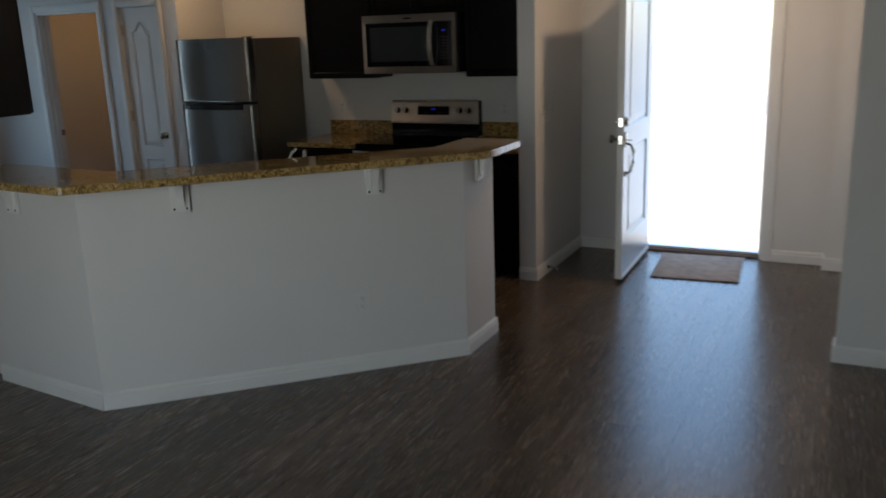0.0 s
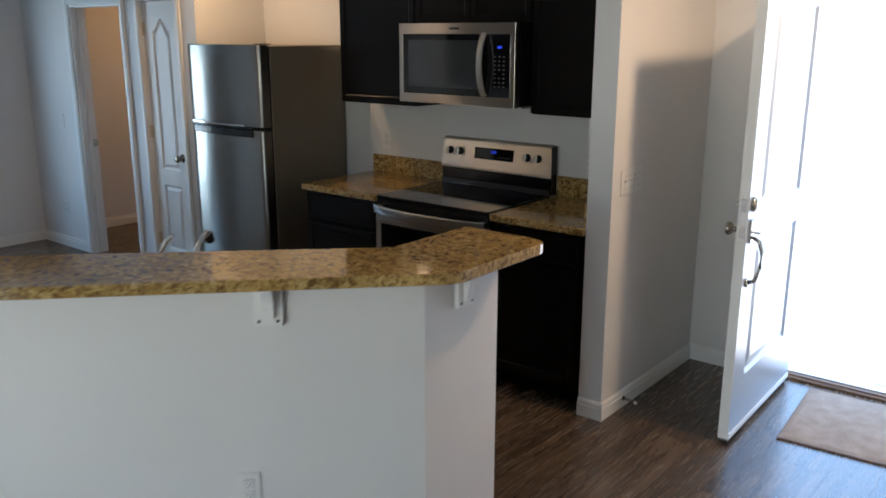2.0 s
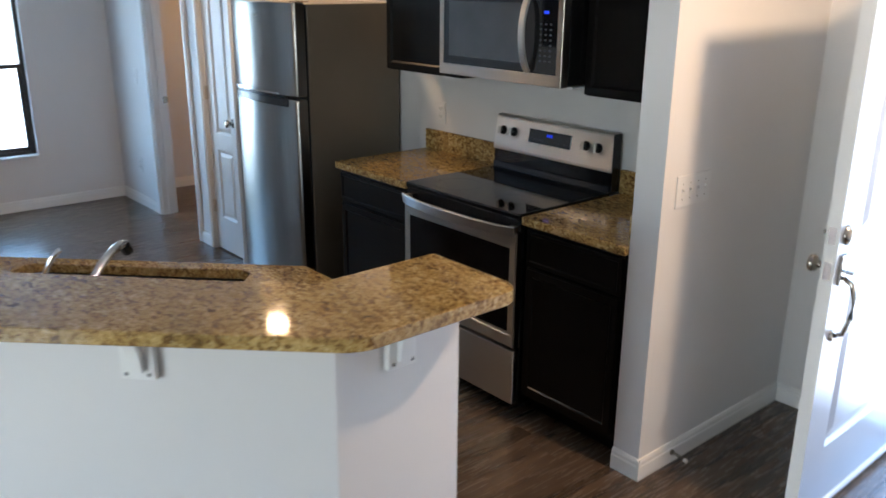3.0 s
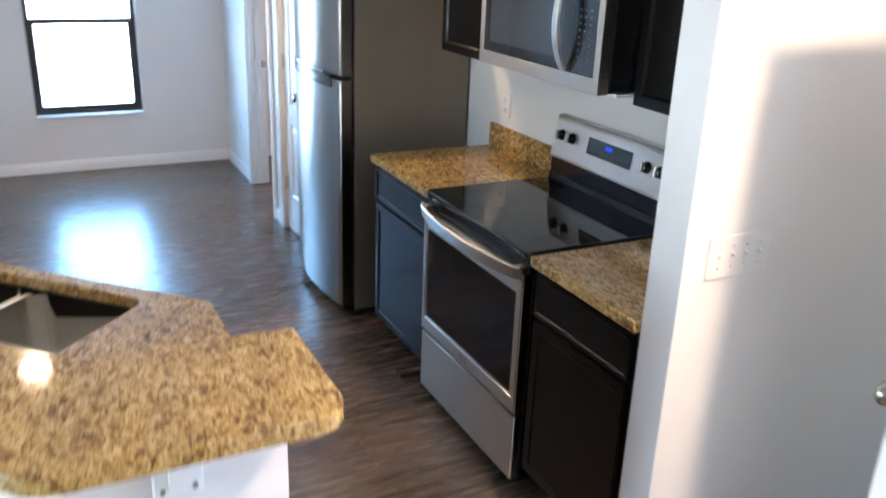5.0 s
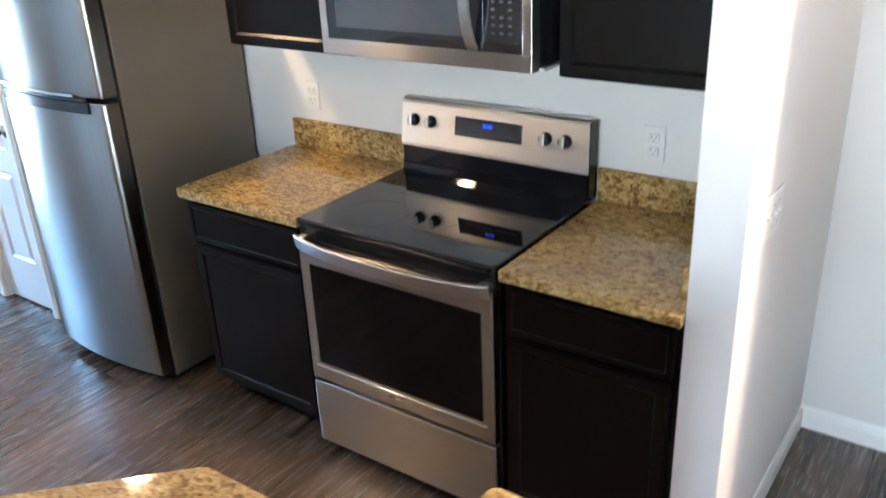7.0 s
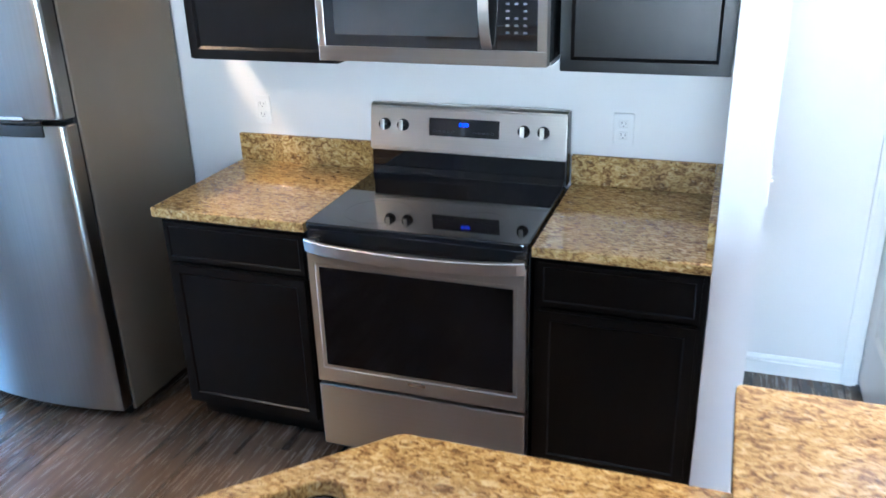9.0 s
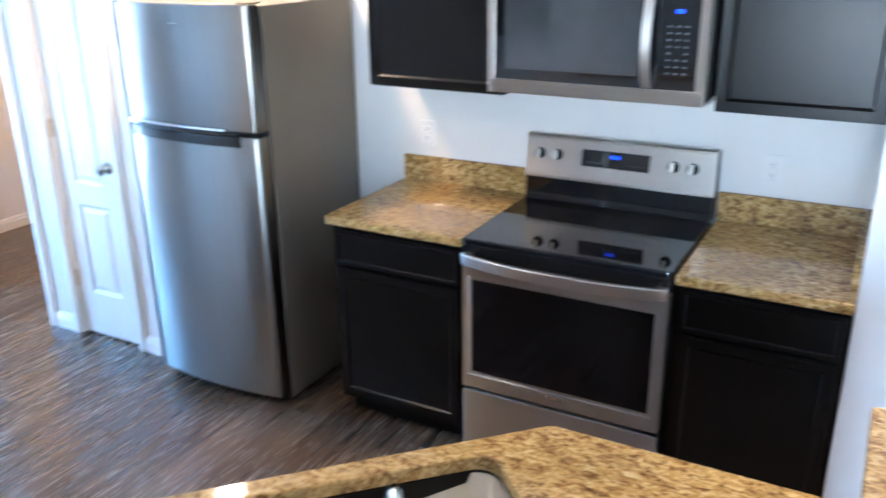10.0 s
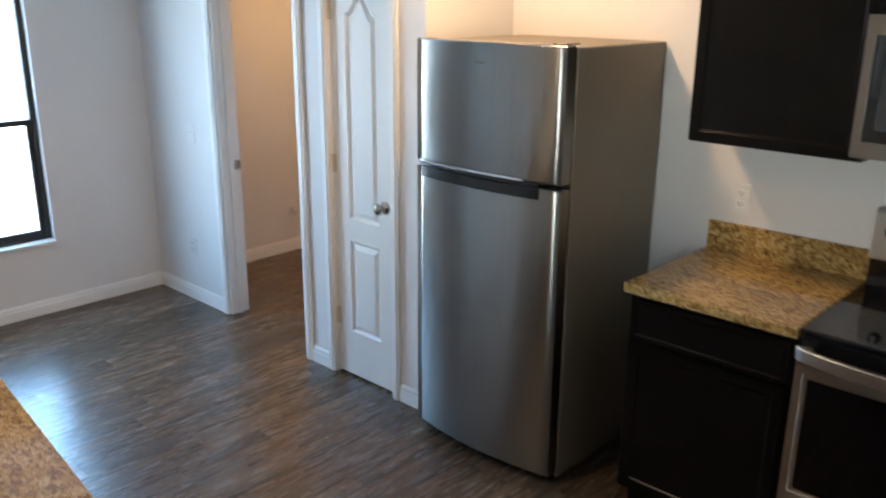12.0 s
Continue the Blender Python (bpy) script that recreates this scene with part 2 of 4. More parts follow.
def plank_vinyl():
    m = bpy.data.materials.new("vinyl_plank")
    m.use_nodes = True
    n, l = m.node_tree.nodes, m.node_tree.links
    p = n["Principled BSDF"]
    p.inputs["Specular IOR Level"].default_value = 0.88
    geo, info = n.new("ShaderNodeNewGeometry"), n.new("ShaderNodeObjectInfo")
    add = n.new("ShaderNodeMath")
    add.operation = "ADD"
    l.new(info.outputs["Random"], add.inputs[0]), l.new(geo.outputs["Random Per Island"], add.inputs[1])
    fr = n.new("ShaderNodeMath")
    fr.operation = "FRACT"
    l.new(add.outputs[0], fr.inputs[0])
    off = n.new("ShaderNodeVectorMath")
    off.operation = "MULTIPLY_ADD"
    off.inputs[1].default_value = (13.0, 37.0, 71.0)
    l.new(fr.outputs[0], off.inputs[0]), l.new(geo.outputs["Position"], off.inputs[2])
    mp = n.new("ShaderNodeMapping")
    mp.inputs["Scale"].default_value = (15.0, 0.95, 1.0)
    l.new(off.outputs[0], mp.inputs["Vector"])

    def noise_tex(scale, detail, dist):
        t = n.new("ShaderNodeTexNoise")
        t.inputs["Scale"].default_value, t.inputs["Detail"].default_value = scale, detail
        t.inputs["Roughness"].default_value, t.inputs["Distortion"].default_value = 0.6, dist
        l.new(mp.outputs[0], t.inputs["Vector"])
        return t.outputs["Fac"]

    grain, fine = noise_tex(1.5, 6, 0.35), noise_tex(7.0, 4, 0.2)
    ra = n.new("ShaderNodeValToRGB")
    e = ra.color_ramp.elements
    e[0].position, e[0].color = 0.28, (0.037, 0.024, 0.016, 1)
    e[1].position, e[1].color = 0.74, (0.148, 0.102, 0.072, 1)
    s = e.new(0.50)
    s.color = (0.075, 0.049, 0.032, 1)
    l.new(grain, ra.inputs["Fac"])
    mf = n.new("ShaderNodeMapRange")
    mf.inputs["To Min"].default_value, mf.inputs["To Max"].default_value = 0.85, 1.15
    l.new(fine, mf.inputs["Value"])
    mv = n.new("ShaderNodeMapRange")
    mv.inputs["To Min"].default_value, mv.inputs["To Max"].default_value = 0.80, 1.22
    l.new(fr.outputs[0], mv.inputs["Value"])
    mm = n.new("ShaderNodeMath")
    mm.operation = "MULTIPLY"
    l.new(mf.outputs[0], mm.inputs[0]), l.new(mv.outputs[0], mm.inputs[1])
    mx = n.new("ShaderNodeMix")
    mx.data_type, mx.blend_type = "RGBA", "MULTIPLY"
    mx.inputs["Factor"].default_value = 1
    l.new(ra.outputs["Color"], mx.inputs["A"]), l.new(mm.outputs[0], mx.inputs["B"])
    l.new(mx.outputs["Result"], p.inputs["Base Color"])
    rr = n.new("ShaderNodeMapRange")
    rr.inputs["To Min"].default_value, rr.inputs["To Max"].default_value = 0.245, 0.295
    l.new(fine, rr.inputs["Value"]), l.new(rr.outputs[0], p.inputs["Roughness"])
    return m


VINYL = plank_vinyl()


def clear_glass():
    m = bpy.data.materials.new("window_glass")
    m.use_nodes = True
    n, l = m.node_tree.nodes, m.node_tree.links
    p = n["Principled BSDF"]
    p.inputs["Base Color"].default_value = (0.95, 0.98, 0.97, 1)
    p.inputs["Roughness"].default_value, p.inputs["Transmission Weight"].default_value, p.inputs["IOR"].default_value = 0.0, 1.0, 1.1
    return m


GLASS = clear_glass()
MAT_RUG = mat("doormat_pile", (0.25, 0.19, 0.145), 0.95, second=(0.36, 0.285, 0.225), scale=14, fine=0.35, fine_scale=160, bump=1.0, bump_scale=110)


# ---- building helpers ----
def mesh_of(name, bm, material, smooth=False):
    bmesh.ops.recalc_face_normals(bm, faces=bm.faces)
    me = bpy.data.meshes.new(name)
    bm.to_mesh(me)
    bm.free()
    me.materials.append(material)
    if smooth:
        for poly in me.polygons:
            poly.use_smooth = True
    return me


def part(name, bm, material, parent=None, label="", smooth=False, at=None):
    ob = new(name, mesh_of(name, bm, material, smooth))
    if at is not None:
        ob.matrix_basis = at
    if parent:
        ob.parent = parent
    if label:
        tagged(ob, label)
    return ob


def thing(name, m, label, category, group="", kind=""):
    ob = new(name)
    ob.empty_display_size = 0.1
    ob.matrix_basis = m
    return tagged(ob, label, category, group, kind)


def add_box(bm, lo, hi, bevel=0.0, seg=2):
    made = bmesh.ops.create_cube(bm, size=1.0)["verts"]
    for v in made:
        v.co = Vector([lo[i] + (v.co[i] + 0.5) * (hi[i] - lo[i]) for i in range(3)])
    if bevel:
        edges = list({e for v in made for e in v.link_edges})
        bmesh.ops.bevel(bm, geom=edges, offset=bevel, segments=seg, affect="EDGES", profile=0.5)
    return bm


def box(lo, hi, bevel=0.0, seg=2):
    return add_box(bmesh.new(), lo, hi, bevel, seg)


def boxes(items, bevel=0.0):
    bm = bmesh.new()
    for lo, hi in items:
        add_box(bm, lo, hi, bevel)
    return bm


def add_cyl(bm, p0, p1, r0, r1=None, n=20):
    p0, p1 = Vector(p0), Vector(p1)
    d = p1 - p0
    m = Matrix.Translation((p0 + p1) / 2) @ d.to_track_quat("Z", "Y").to_matrix().to_4x4()
    bmesh.ops.create_cone(bm, cap_ends=True, segments=n, radius1=r0, radius2=r0 if r1 is None else r1, depth=d.length, matrix=m)
    return bm


def cyl(p0, p1, r0, r1=None, n=20):
    return add_cyl(bmesh.new(), p0, p1, r0, r1, n)


def turned(profile, m=None, n=24):
    """A turned solid about z from (radius, height) pairs."""
    bm = bmesh.new()
    rings = [[bm.verts.new((r * math.cos(2 * math.pi * k / n), r * math.sin(2 * math.pi * k / n), z)) for k in range(n)] for r, z in profile]
    for a, b in zip(rings, rings[1:]):
        for k in range(n):
            bm.faces.new((a[k], a[(k + 1) % n], b[(k + 1) % n], b[k]))
    bm.faces.new(rings[0]), bm.faces.new(rings[-1])
    if m:
        bmesh.ops.transform(bm, matrix=m, verts=bm.verts)
    return bm


def fillet(points, n=6):
    """(x, y, radius) corners to an outline with rounded corners."""
    out, k = [], len(points)
    for i, (x, y, r) in enumerate(points):
        p = Vector((x, y))
        if r <= 0:
            out.append(p)
            continue
        a, b = (Vector(points[i - 1][:2]) - p).normalized(), (Vector(points[(i + 1) % k][:2]) - p).normalized()
        half = a.angle(b) / 2
        d = r / math.tan(half)
        c = p + (a + b).normalized() * (r / math.sin(half))
        s, e = p + a * d - c, p + b * d - c
        turn = s.angle_signed(e)
        for j in range(n + 1):
            t = -turn * j / n
            out.append(c + Vector((s.x * math.cos(t) - s.y * math.sin(t), s.x * math.sin(t) + s.y * math.cos(t))))
    return out


def prism(outline, z0, z1, holes=(), bevel=0.0, seg=2):
    bm = bmesh.new()
    edges = []
    for ring in (outline, *holes):
        vs = [bm.verts.new((p[0], p[1], z0)) for p in ring]
        edges += [bm.edges.new((vs[i], vs[(i + 1) % len(vs)])) for i in range(len(vs))]
    bmesh.ops.triangle_fill(bm, edges=edges, use_beauty=True, normal=(0, 0, 1))
    made = bmesh.ops.extrude_face_region(bm, geom=list(bm.faces))["geom"]
    top = [g for g in made if isinstance(g, bmesh.types.BMVert)]
    for v in top:
        v.co.z = z1
    bmesh.ops.recalc_face_normals(bm, faces=bm.faces)
    bm.normal_update()
    bmesh.ops.dissolve_limit(bm, angle_limit=0.01, verts=bm.verts, edges=bm.edges)
    if bevel:
        rim = [e for e in bm.edges if len(e.link_faces) == 2 and abs(e.verts[0].co.z - e.verts[1].co.z) < 1e-6 and e.calc_face_angle(0) > 1.0]
        bmesh.ops.bevel(bm, geom=rim, offset=bevel, segments=seg, affect="EDGES", profile=0.5)
    return bm


def tube(points, radius, n=10, flat=(1.0, 1.0)):
    """A tube through the points; radius may be a list."""
    pts = [Vector(p) for p in points]
    bm, rings = bmesh.new(), []
    up = Vector((0, 0, 1))
    for i, p in enumerate(pts):
        d = (pts[min(i + 1, len(pts) - 1)] - pts[max(i - 1, 0)]).normalized()
        side = d.cross(up)
        if side.length < 0.05:
            side = d.cross(Vector((0, 1, 0)))
        side.normalize()
        other = side.cross(d)
        r = radius[i] if isinstance(radius, (list, tuple)) else radius
        rings.append([bm.verts.new(p + side * (r * flat[0] * math.cos(2 * math.pi * k / n)) + other * (r * flat[1] * math.sin(2 * math.pi * k / n))) for k in range(n)])
    for a, b in zip(rings, rings[1:]):
        for k in range(n):
            bm.faces.new((a[k], a[(k + 1) % n], b[(k + 1) % n], b[k]))
    bm.faces.new(rings[0]), bm.faces.new(rings[-1])
    return bm


def panel_front(lo, hi, rail, lip=0.010, depth=0.008, raise_in=0.0, bevel=0.002):
    """A slab whose -y face has a sunk panel inside its rails."""
    bm = box(lo, hi)
    face = min(bm.faces, key=lambda f: f.calc_center_median().y)
    bmesh.ops.inset_region(bm, faces=[face], thickness=rail, depth=0)
    bmesh.ops.inset_region(bm, faces=[face], thickness=lip, depth=-depth)
    if raise_in:
        bmesh.ops.inset_region(bm, faces=[face], thickness=raise_in, depth=depth * 0.6)
    if bevel:
        outer = [e for e in bm.edges if all(abs(v.co.x - lo[0]) < 1e-5 or abs(v.co.x - hi[0]) < 1e-5 for v in e.verts) and
                 all(abs(v.co.z - lo[2]) < 1e-5 or abs(v.co.z - hi[2]) < 1e-5 for v in e.verts)]
        bmesh.ops.bevel(bm, geom=outer, offset=bevel, segments=2, affect="EDGES")
    return bm


def structure(name, bm, material, label, category, parent=None):
    ob = part(name, bm, material, parent)
    return tagged(ob, label, category, "", "structure")


# ---- the shell ----
H = 2.44
structure("wall_north_kitchen", boxes([((-1.65, 0, 0), (1.29, 0.12, H))]), PAINT, "painted off-white drywall behind the range", "wall")
structure("wall_pantry_front", boxes([((-2.53, -0.565, 0), (-2.298, -0.45, H)), ((-2.298, -0.565, 2.0), (-1.848, -0.45, H)), ((-1.848, -0.565, 0), (-1.65, -0.45, H))]),
          PAINT, "off-white drywall pantry front round the closet door", "wall")
structure("wall_pantry_side", boxes([((-1.765, -0.45, 0), (-1.65, 0.12, H))]), PAINT, "off-white drywall pantry side beside the refrigerator", "wall")
structure("wall_pantry_hall", boxes([((-2.53, -0.45, 0), (-2.415, 1.70, H))]), PAINT, "off-white drywall between pantry and the next room", "wall")
structure("wall_pantry_back", boxes([((-2.415, 0.0, 0), (-1.765, 0.12, H))]), PAINT, "off-white drywall at the back of the pantry", "wall")
structure("wall_doorway", boxes([((-4.17, -0.505, 0), (-3.362, -0.39, H)), ((-3.362, -0.505, 1.985), (-2.53, -0.39, H))]),
          PAINT, "off-white drywall with an open doorway", "wall")
structure("wall_west", boxes([((-4.32, -7.0, 0), (-4.17, -1.95, H)), ((-4.32, -1.17, 0), (-4.17, 1.70, H)),
                              ((-4.32, -1.95, 0), (-4.17, -1.17, 0.43)), ((-4.32, -1.95, 2.0), (-4.17, -1.17, H))]),
          PAINT, "off-white exterior wall with a window opening", "wall")
structure("wall_north_hall", boxes([((-4.35, 1.70, 0), (-2.415, 1.82, H))]), PAINT, "off-white drywall of the room beyond the doorway", "wall")
structure("wall_hall", boxes([((1.29, -0.618, 0), (1.41, 0.41, H))]), PAINT, "off-white drywall partition between kitchen and entry", "wall")
structure("wall_entry", boxes([((1.29, 0.41, 0), (1.895, 0.56, H)), ((1.895, 0.41, 2.06), (2.775, 0.56, H)), ((2.775, 0.41, 0), (3.46, 0.56, H))]),
          PAINT, "off-white entry wall with the front doorway", "wall")
structure("wall_entry_side", boxes([((3.19, 0.29, 0), (3.46, 0.41, H)), ((3.335, -1.355, 0), (3.46, 0.29, H)), ((3.312, -1.47, 0), (6.0, -1.355, H))]),
          PAINT, "off-white drywall closing the entry beside the living room", "wall")
# the opening in the south wall is assumed, placed to let fill light in
structure("wall_east", boxes([((6.0, -7.12, 0), (6.12, -1.365, H))]), PAINT, "plain off-white living room wall", "wall")
structure("wall_south", boxes([((-4.32, -7.12, 0), (0.35, -7.0, H)), ((2.85, -7.12, 0), (6.0, -7.0, H)), ((0.35, -7.12, 2.08), (2.85, -7.0, H))]),
          PAINT, "off-white living room wall with an assumed patio door opening", "wall")
structure("wall_divider", boxes([((-4.17, -3.205, 0), (-0.58, -3.085, H))]), PAINT, "off-white drywall behind the kitchen counter run", "wall")
structure("ceiling", boxes([((-4.4, -8.4, H), (6.2, 0.58, H + 0.2)), ((-4.4, 0.58, H), (-2.3, 1.9, H + 0.2))]), PAINT, "plain white drywall ceiling", "ceiling")
PONY = [(1.54, -1.665), (1.54, -2.05), (0.23, -3.325), (-0.58, -3.250), (-0.58, -3.085), (0.262, -3.163), (1.385, -2.0), (1.385, -1.665)]
structure("wall_pony", prism([Vector(p) for p in PONY], 0, 1.069, bevel=0.004), PAINT, "white drywall half wall under the breakfast bar", "half wall")


def baseboard(p0, p1, out, height=0.088):
    """A moulded board along p0-p1 on the side of the unit vector out."""
    p0, p1, o = Vector((*p0, 0)), Vector((*p1, 0)), Vector((*out, 0))
    prof = [(0.0005, 0), (0.0135, 0), (0.0135, height * 0.66), (0.0105, height * 0.72), (0.0105, height * 0.86), (0.005, height), (0.0005, height)]
    bm = bmesh.new()
    ends = [[bm.verts.new(p + o * d + Vector((0, 0, z + 0.001))) for d, z in prof] for p in (p0, p1)]
    for i in range(len(prof)):
        j = (i + 1) % len(prof)
        bm.faces.new((ends[0][i], ends[0][j], ends[1][j], ends[1][i]))
    bm.faces.new(ends[0]), bm.faces.new(ends[1])
    structure("baseboard", bm, TRIM, "white moulded baseboard", "baseboard")


r2 = math.sqrt(0.5)
for p0, p1, out in (((1.54, -1.652), (1.54, -2.056), (1, 0)), ((1.545, -2.045), (0.23, -3.325), (0.697, -0.717)), ((0.235, -3.325), (-0.58, -3.250), (-0.092, -0.996)),
                    ((1.553, -1.665), (1.385, -1.665), (0, 1)),
                    ((1.410, -0.631), (1.410, 0.41), (1, 0)), ((1.29, -0.618), (1.423, -0.618), (0, -1)),
                    ((1.410, 0.41), (1.835, 0.41), (0, -1)), ((2.835, 0.41), (3.19, 0.41), (0, -1)), ((3.19, 0.41), (3.19, 0.277), (-1, 0)),
                    ((3.177, 0.29), (3.335, 0.29), (0, -1)), ((3.335, 0.29), (3.335, -1.355), (-1, 0)), ((3.312, -1.342), (3.312, -1.483), (-1, 0)), ((3.299, -1.47), (6.0, -1.47), (0, -1)),
                    ((-4.17, -3.085), (-4.17, -0.505), (1, 0)), ((-4.17, -0.505), (-3.422, -0.505), (0, -1)), ((-4.17, -0.39), (-4.17, 1.7), (1, 0)),
                    ((-4.17, -0.39), (-3.422, -0.39), (0, 1)), ((-2.53, -0.33), (-2.53, 1.7), (-1, 0)),
                    ((-2.474, -0.565), (-2.337, -0.565), (0, -1)), ((-1.808, -0.565), (-1.65, -0.565), (0, -1)), ((-1.65, -0.578), (-1.65, 0), (1, 0)),
                    ((-0.58, -3.085), (-0.58, -3.205), (1, 0))):
    baseboard(p0, p1, out)


def casing(name, x0, x1, y, top, side, wide=0.06, thick=0.016, right=True, label="white moulded door casing"):
    """Moulding round an opening in a wall along x; side is -1 where it faces -y."""
    def strip(lo, hi, axis):
        bm = add_box(bmesh.new(), lo, hi, 0.004)
        c0, c1 = list(lo), list(hi)
        c0[axis] += wide * 0.25
        c1[axis] -= wide * 0.25
        c0[1], c1[1] = (y + side * thick, y + side * (thick + 0.005)) if side > 0 else (y - thick - 0.005, y - thick)
        return add_box(bm, c0, c1, 0.002)
    a, b = (y - thick, y) if side < 0 else (y, y + thick)
    structure(name, strip((x0 - wide, a, 0.001), (x0, b, top + wide), 0), TRIM, label, "trim")
    if right:
        structure(name, strip((x1, a, 0.001), (x1 + wide, b, top + wide), 0), TRIM, label, "trim")
    structure(name, strip((x0, a, top), (x1, b, top + wide), 2), TRIM, label, "trim")


casing("trim_doorway", -3.362, -2.53, -0.505, 1.985, -1, right=False)
casing("trim_pantry", -2.286, -1.860, -0.565, 1.988, -1, wide=0.052)
structure("trim_doorway", add_box(box((-2.5295, -0.581, 0.001), (-2.474, -0.566, 2.045), 0.004), (-2.516, -0.586, 0.001), (-2.488, -0.5815, 2.045), 0.002), TRIM, "white moulded door casing", "trim")
casing("trim_entry", 1.895, 2.775, 0.41, 2.06, -1)
# jambs
structure("trim_jamb", boxes([((-3.361, -0.507, 0.001), (-3.345, -0.386, 1.984)), ((-3.345, -0.507, 1.966), (-2.548, -0.386, 1.984)), ((-2.548, -0.50, 0.001), (-2.531, -0.386, 1.984)),
                              ((-3.345, -0.462, 0.001), (-3.335, -0.43, 1.966))], 0.002), TRIM, "white painted door jamb with stop", "trim")
structure("trim_jamb", boxes([((1.896, 0.412, 0.001), (1.914, 0.558, 2.058)), ((2.756, 0.412, 0.001), (2.774, 0.558, 2.058)), ((1.914, 0.412, 2.04), (2.756, 0.558, 2.058)),
                              ((2.742, 0.465, 0.035), (2.756, 0.495, 2.04))], 0.002), TRIM, "white painted front door jamb", "trim")
structure("trim_jamb", boxes([((-2.297, -0.563, 0.001), (-2.286, -0.452, 1.998)), ((-1.860, -0.563, 0.001), (-1.849, -0.452, 1.998)), ((-2.286, -0.563, 1.986), (-1.860, -0.452, 1.998))]),
          TRIM, "white painted pantry jamb", "trim")
structure("threshold", boxes([((1.914, 0.45, 0.001), (2.756, 0.58, 0.016)), ((1.914, 0.47, 0.016), (2.742, 0.56, 0.026))], 0.003), WOODSTRIP, "brown wooden threshold under the front door", "threshold")
structure("threshold_strip", box((1.914, 0.50, 0.0265), (2.742, 0.56, 0.034), 0.003), CHROME, "bright metal threshold strip", "threshold")
part("strike_plate", boxes([((-3.3445, -0.430, 0.885), (-3.342, -0.398, 0.94)), ((-3.3445, -0.398, 0.89), (-3.340, -0.386, 0.935))]), NICKEL,
     None)
tagged(bpy.data.objects["strike_plate"], "satin nickel strike plate on the white door jamb", "strike plate")


# ---- windows ----
def west_window():
    w = tagged(thing("window_1", pose(-4.17, -1.56, 0.43), "single-hung window with a dark bronze frame", "window"), kind="structure")
    f = -0.09
    fr = bmesh.new()
    for lo, hi in (((f, -0.39, 0.012), (f + 0.05, -0.355, 1.56)), ((f, 0.355, 0.012), (f + 0.05, 0.39, 1.56)),
                   ((f, -0.355, 0.012), (f + 0.05, 0.355, 0.047)), ((f, -0.355, 1.525), (f + 0.05, 0.355, 1.56))):
        add_box(fr, lo, hi, 0.003)
    part("window_frame", fr, BRONZE, w)
    sash = bmesh.new()
    for lo, hi in (((f + 0.012, -0.355, 0.70), (f + 0.05, 0.355, 0.735)), ((f + 0.018, -0.355, 0.047), (f + 0.045, 0.355, 0.078)),
                   ((f + 0.018, -0.355, 0.078), (f + 0.045, -0.33, 0.70)), ((f + 0.018, 0.33, 0.078), (f + 0.045, 0.355, 0.70))):
        add_box(sash, lo, hi, 0.003)
    part("sash", sash, BRONZE, w)
    for z0, z1 in ((0.078, 0.70), (0.735, 1.525)):
        g = part("pane", box((f + 0.026, -0.355, z0), (f + 0.030, 0.355, z1)), GLASS, w)
        g.visible_shadow = False
    part("window_sill", box((-0.145, -0.39, 0.0005), (0.028, 0.39, 0.020), 0.005), TRIM, w, "white marble window sill")


west_window()


# never in view: an assumed slider round the added south fill lamp
def assumed_patio_door():
    w = tagged(thing("window_2", pose(1.60, -7.06, 0), "assumed sliding glass patio door with a pale frame, unseen, for fill daylight", "patio door"), kind="structure")
    for x0, x1, y in ((-1.25, 0.03, 0.01), (-0.03, 1.25, -0.03)):
        bm = bmesh.new()
        for lo, hi in (((x0, y - 0.02, 0.0), (x0 + 0.07, y + 0.02, 2.08)), ((x1 - 0.07, y - 0.02, 0.0), (x1, y + 0.02, 2.08)),
                       ((x0 + 0.07, y - 0.02, 0.0), (x1 - 0.07, y + 0.02, 0.09)), ((x0 + 0.07, y - 0.02, 2.0), (x1 - 0.07, y + 0.02, 2.08))):
            add_box(bm, lo, hi, 0.003)
        part("door_frame", bm, TRIM, w)
        part("pane", box((x0 + 0.07, y - 0.003, 0.09), (x1 - 0.07, y + 0.003, 2.0)), GLASS, w).visible_shadow = False


assumed_patio_door()

# ---- outdoors ----
structure("ground", box((-400, -400, -0.5), (400, 400, -0.16)), LAWN, "pale sun-bleached sandy ground reaching to the horizon", "ground")
structure("porch", box((0.6, 0.56, -0.155), (4.6, 3.4, -0.02), 0.01), CONCRETE, "pale concrete porch slab outside the front door", "porch")
structure("pavement", box((-3.0, 3.4, -0.158), (9.0, 11.9, -0.05), 0.01), CONCRETE, "pale sunlit concrete driveway", "pavement")
structure("road", box((-400, 12.0, -0.159), (400, 18.0, -0.13)), ASPHALT, "pale weathered street", "road")

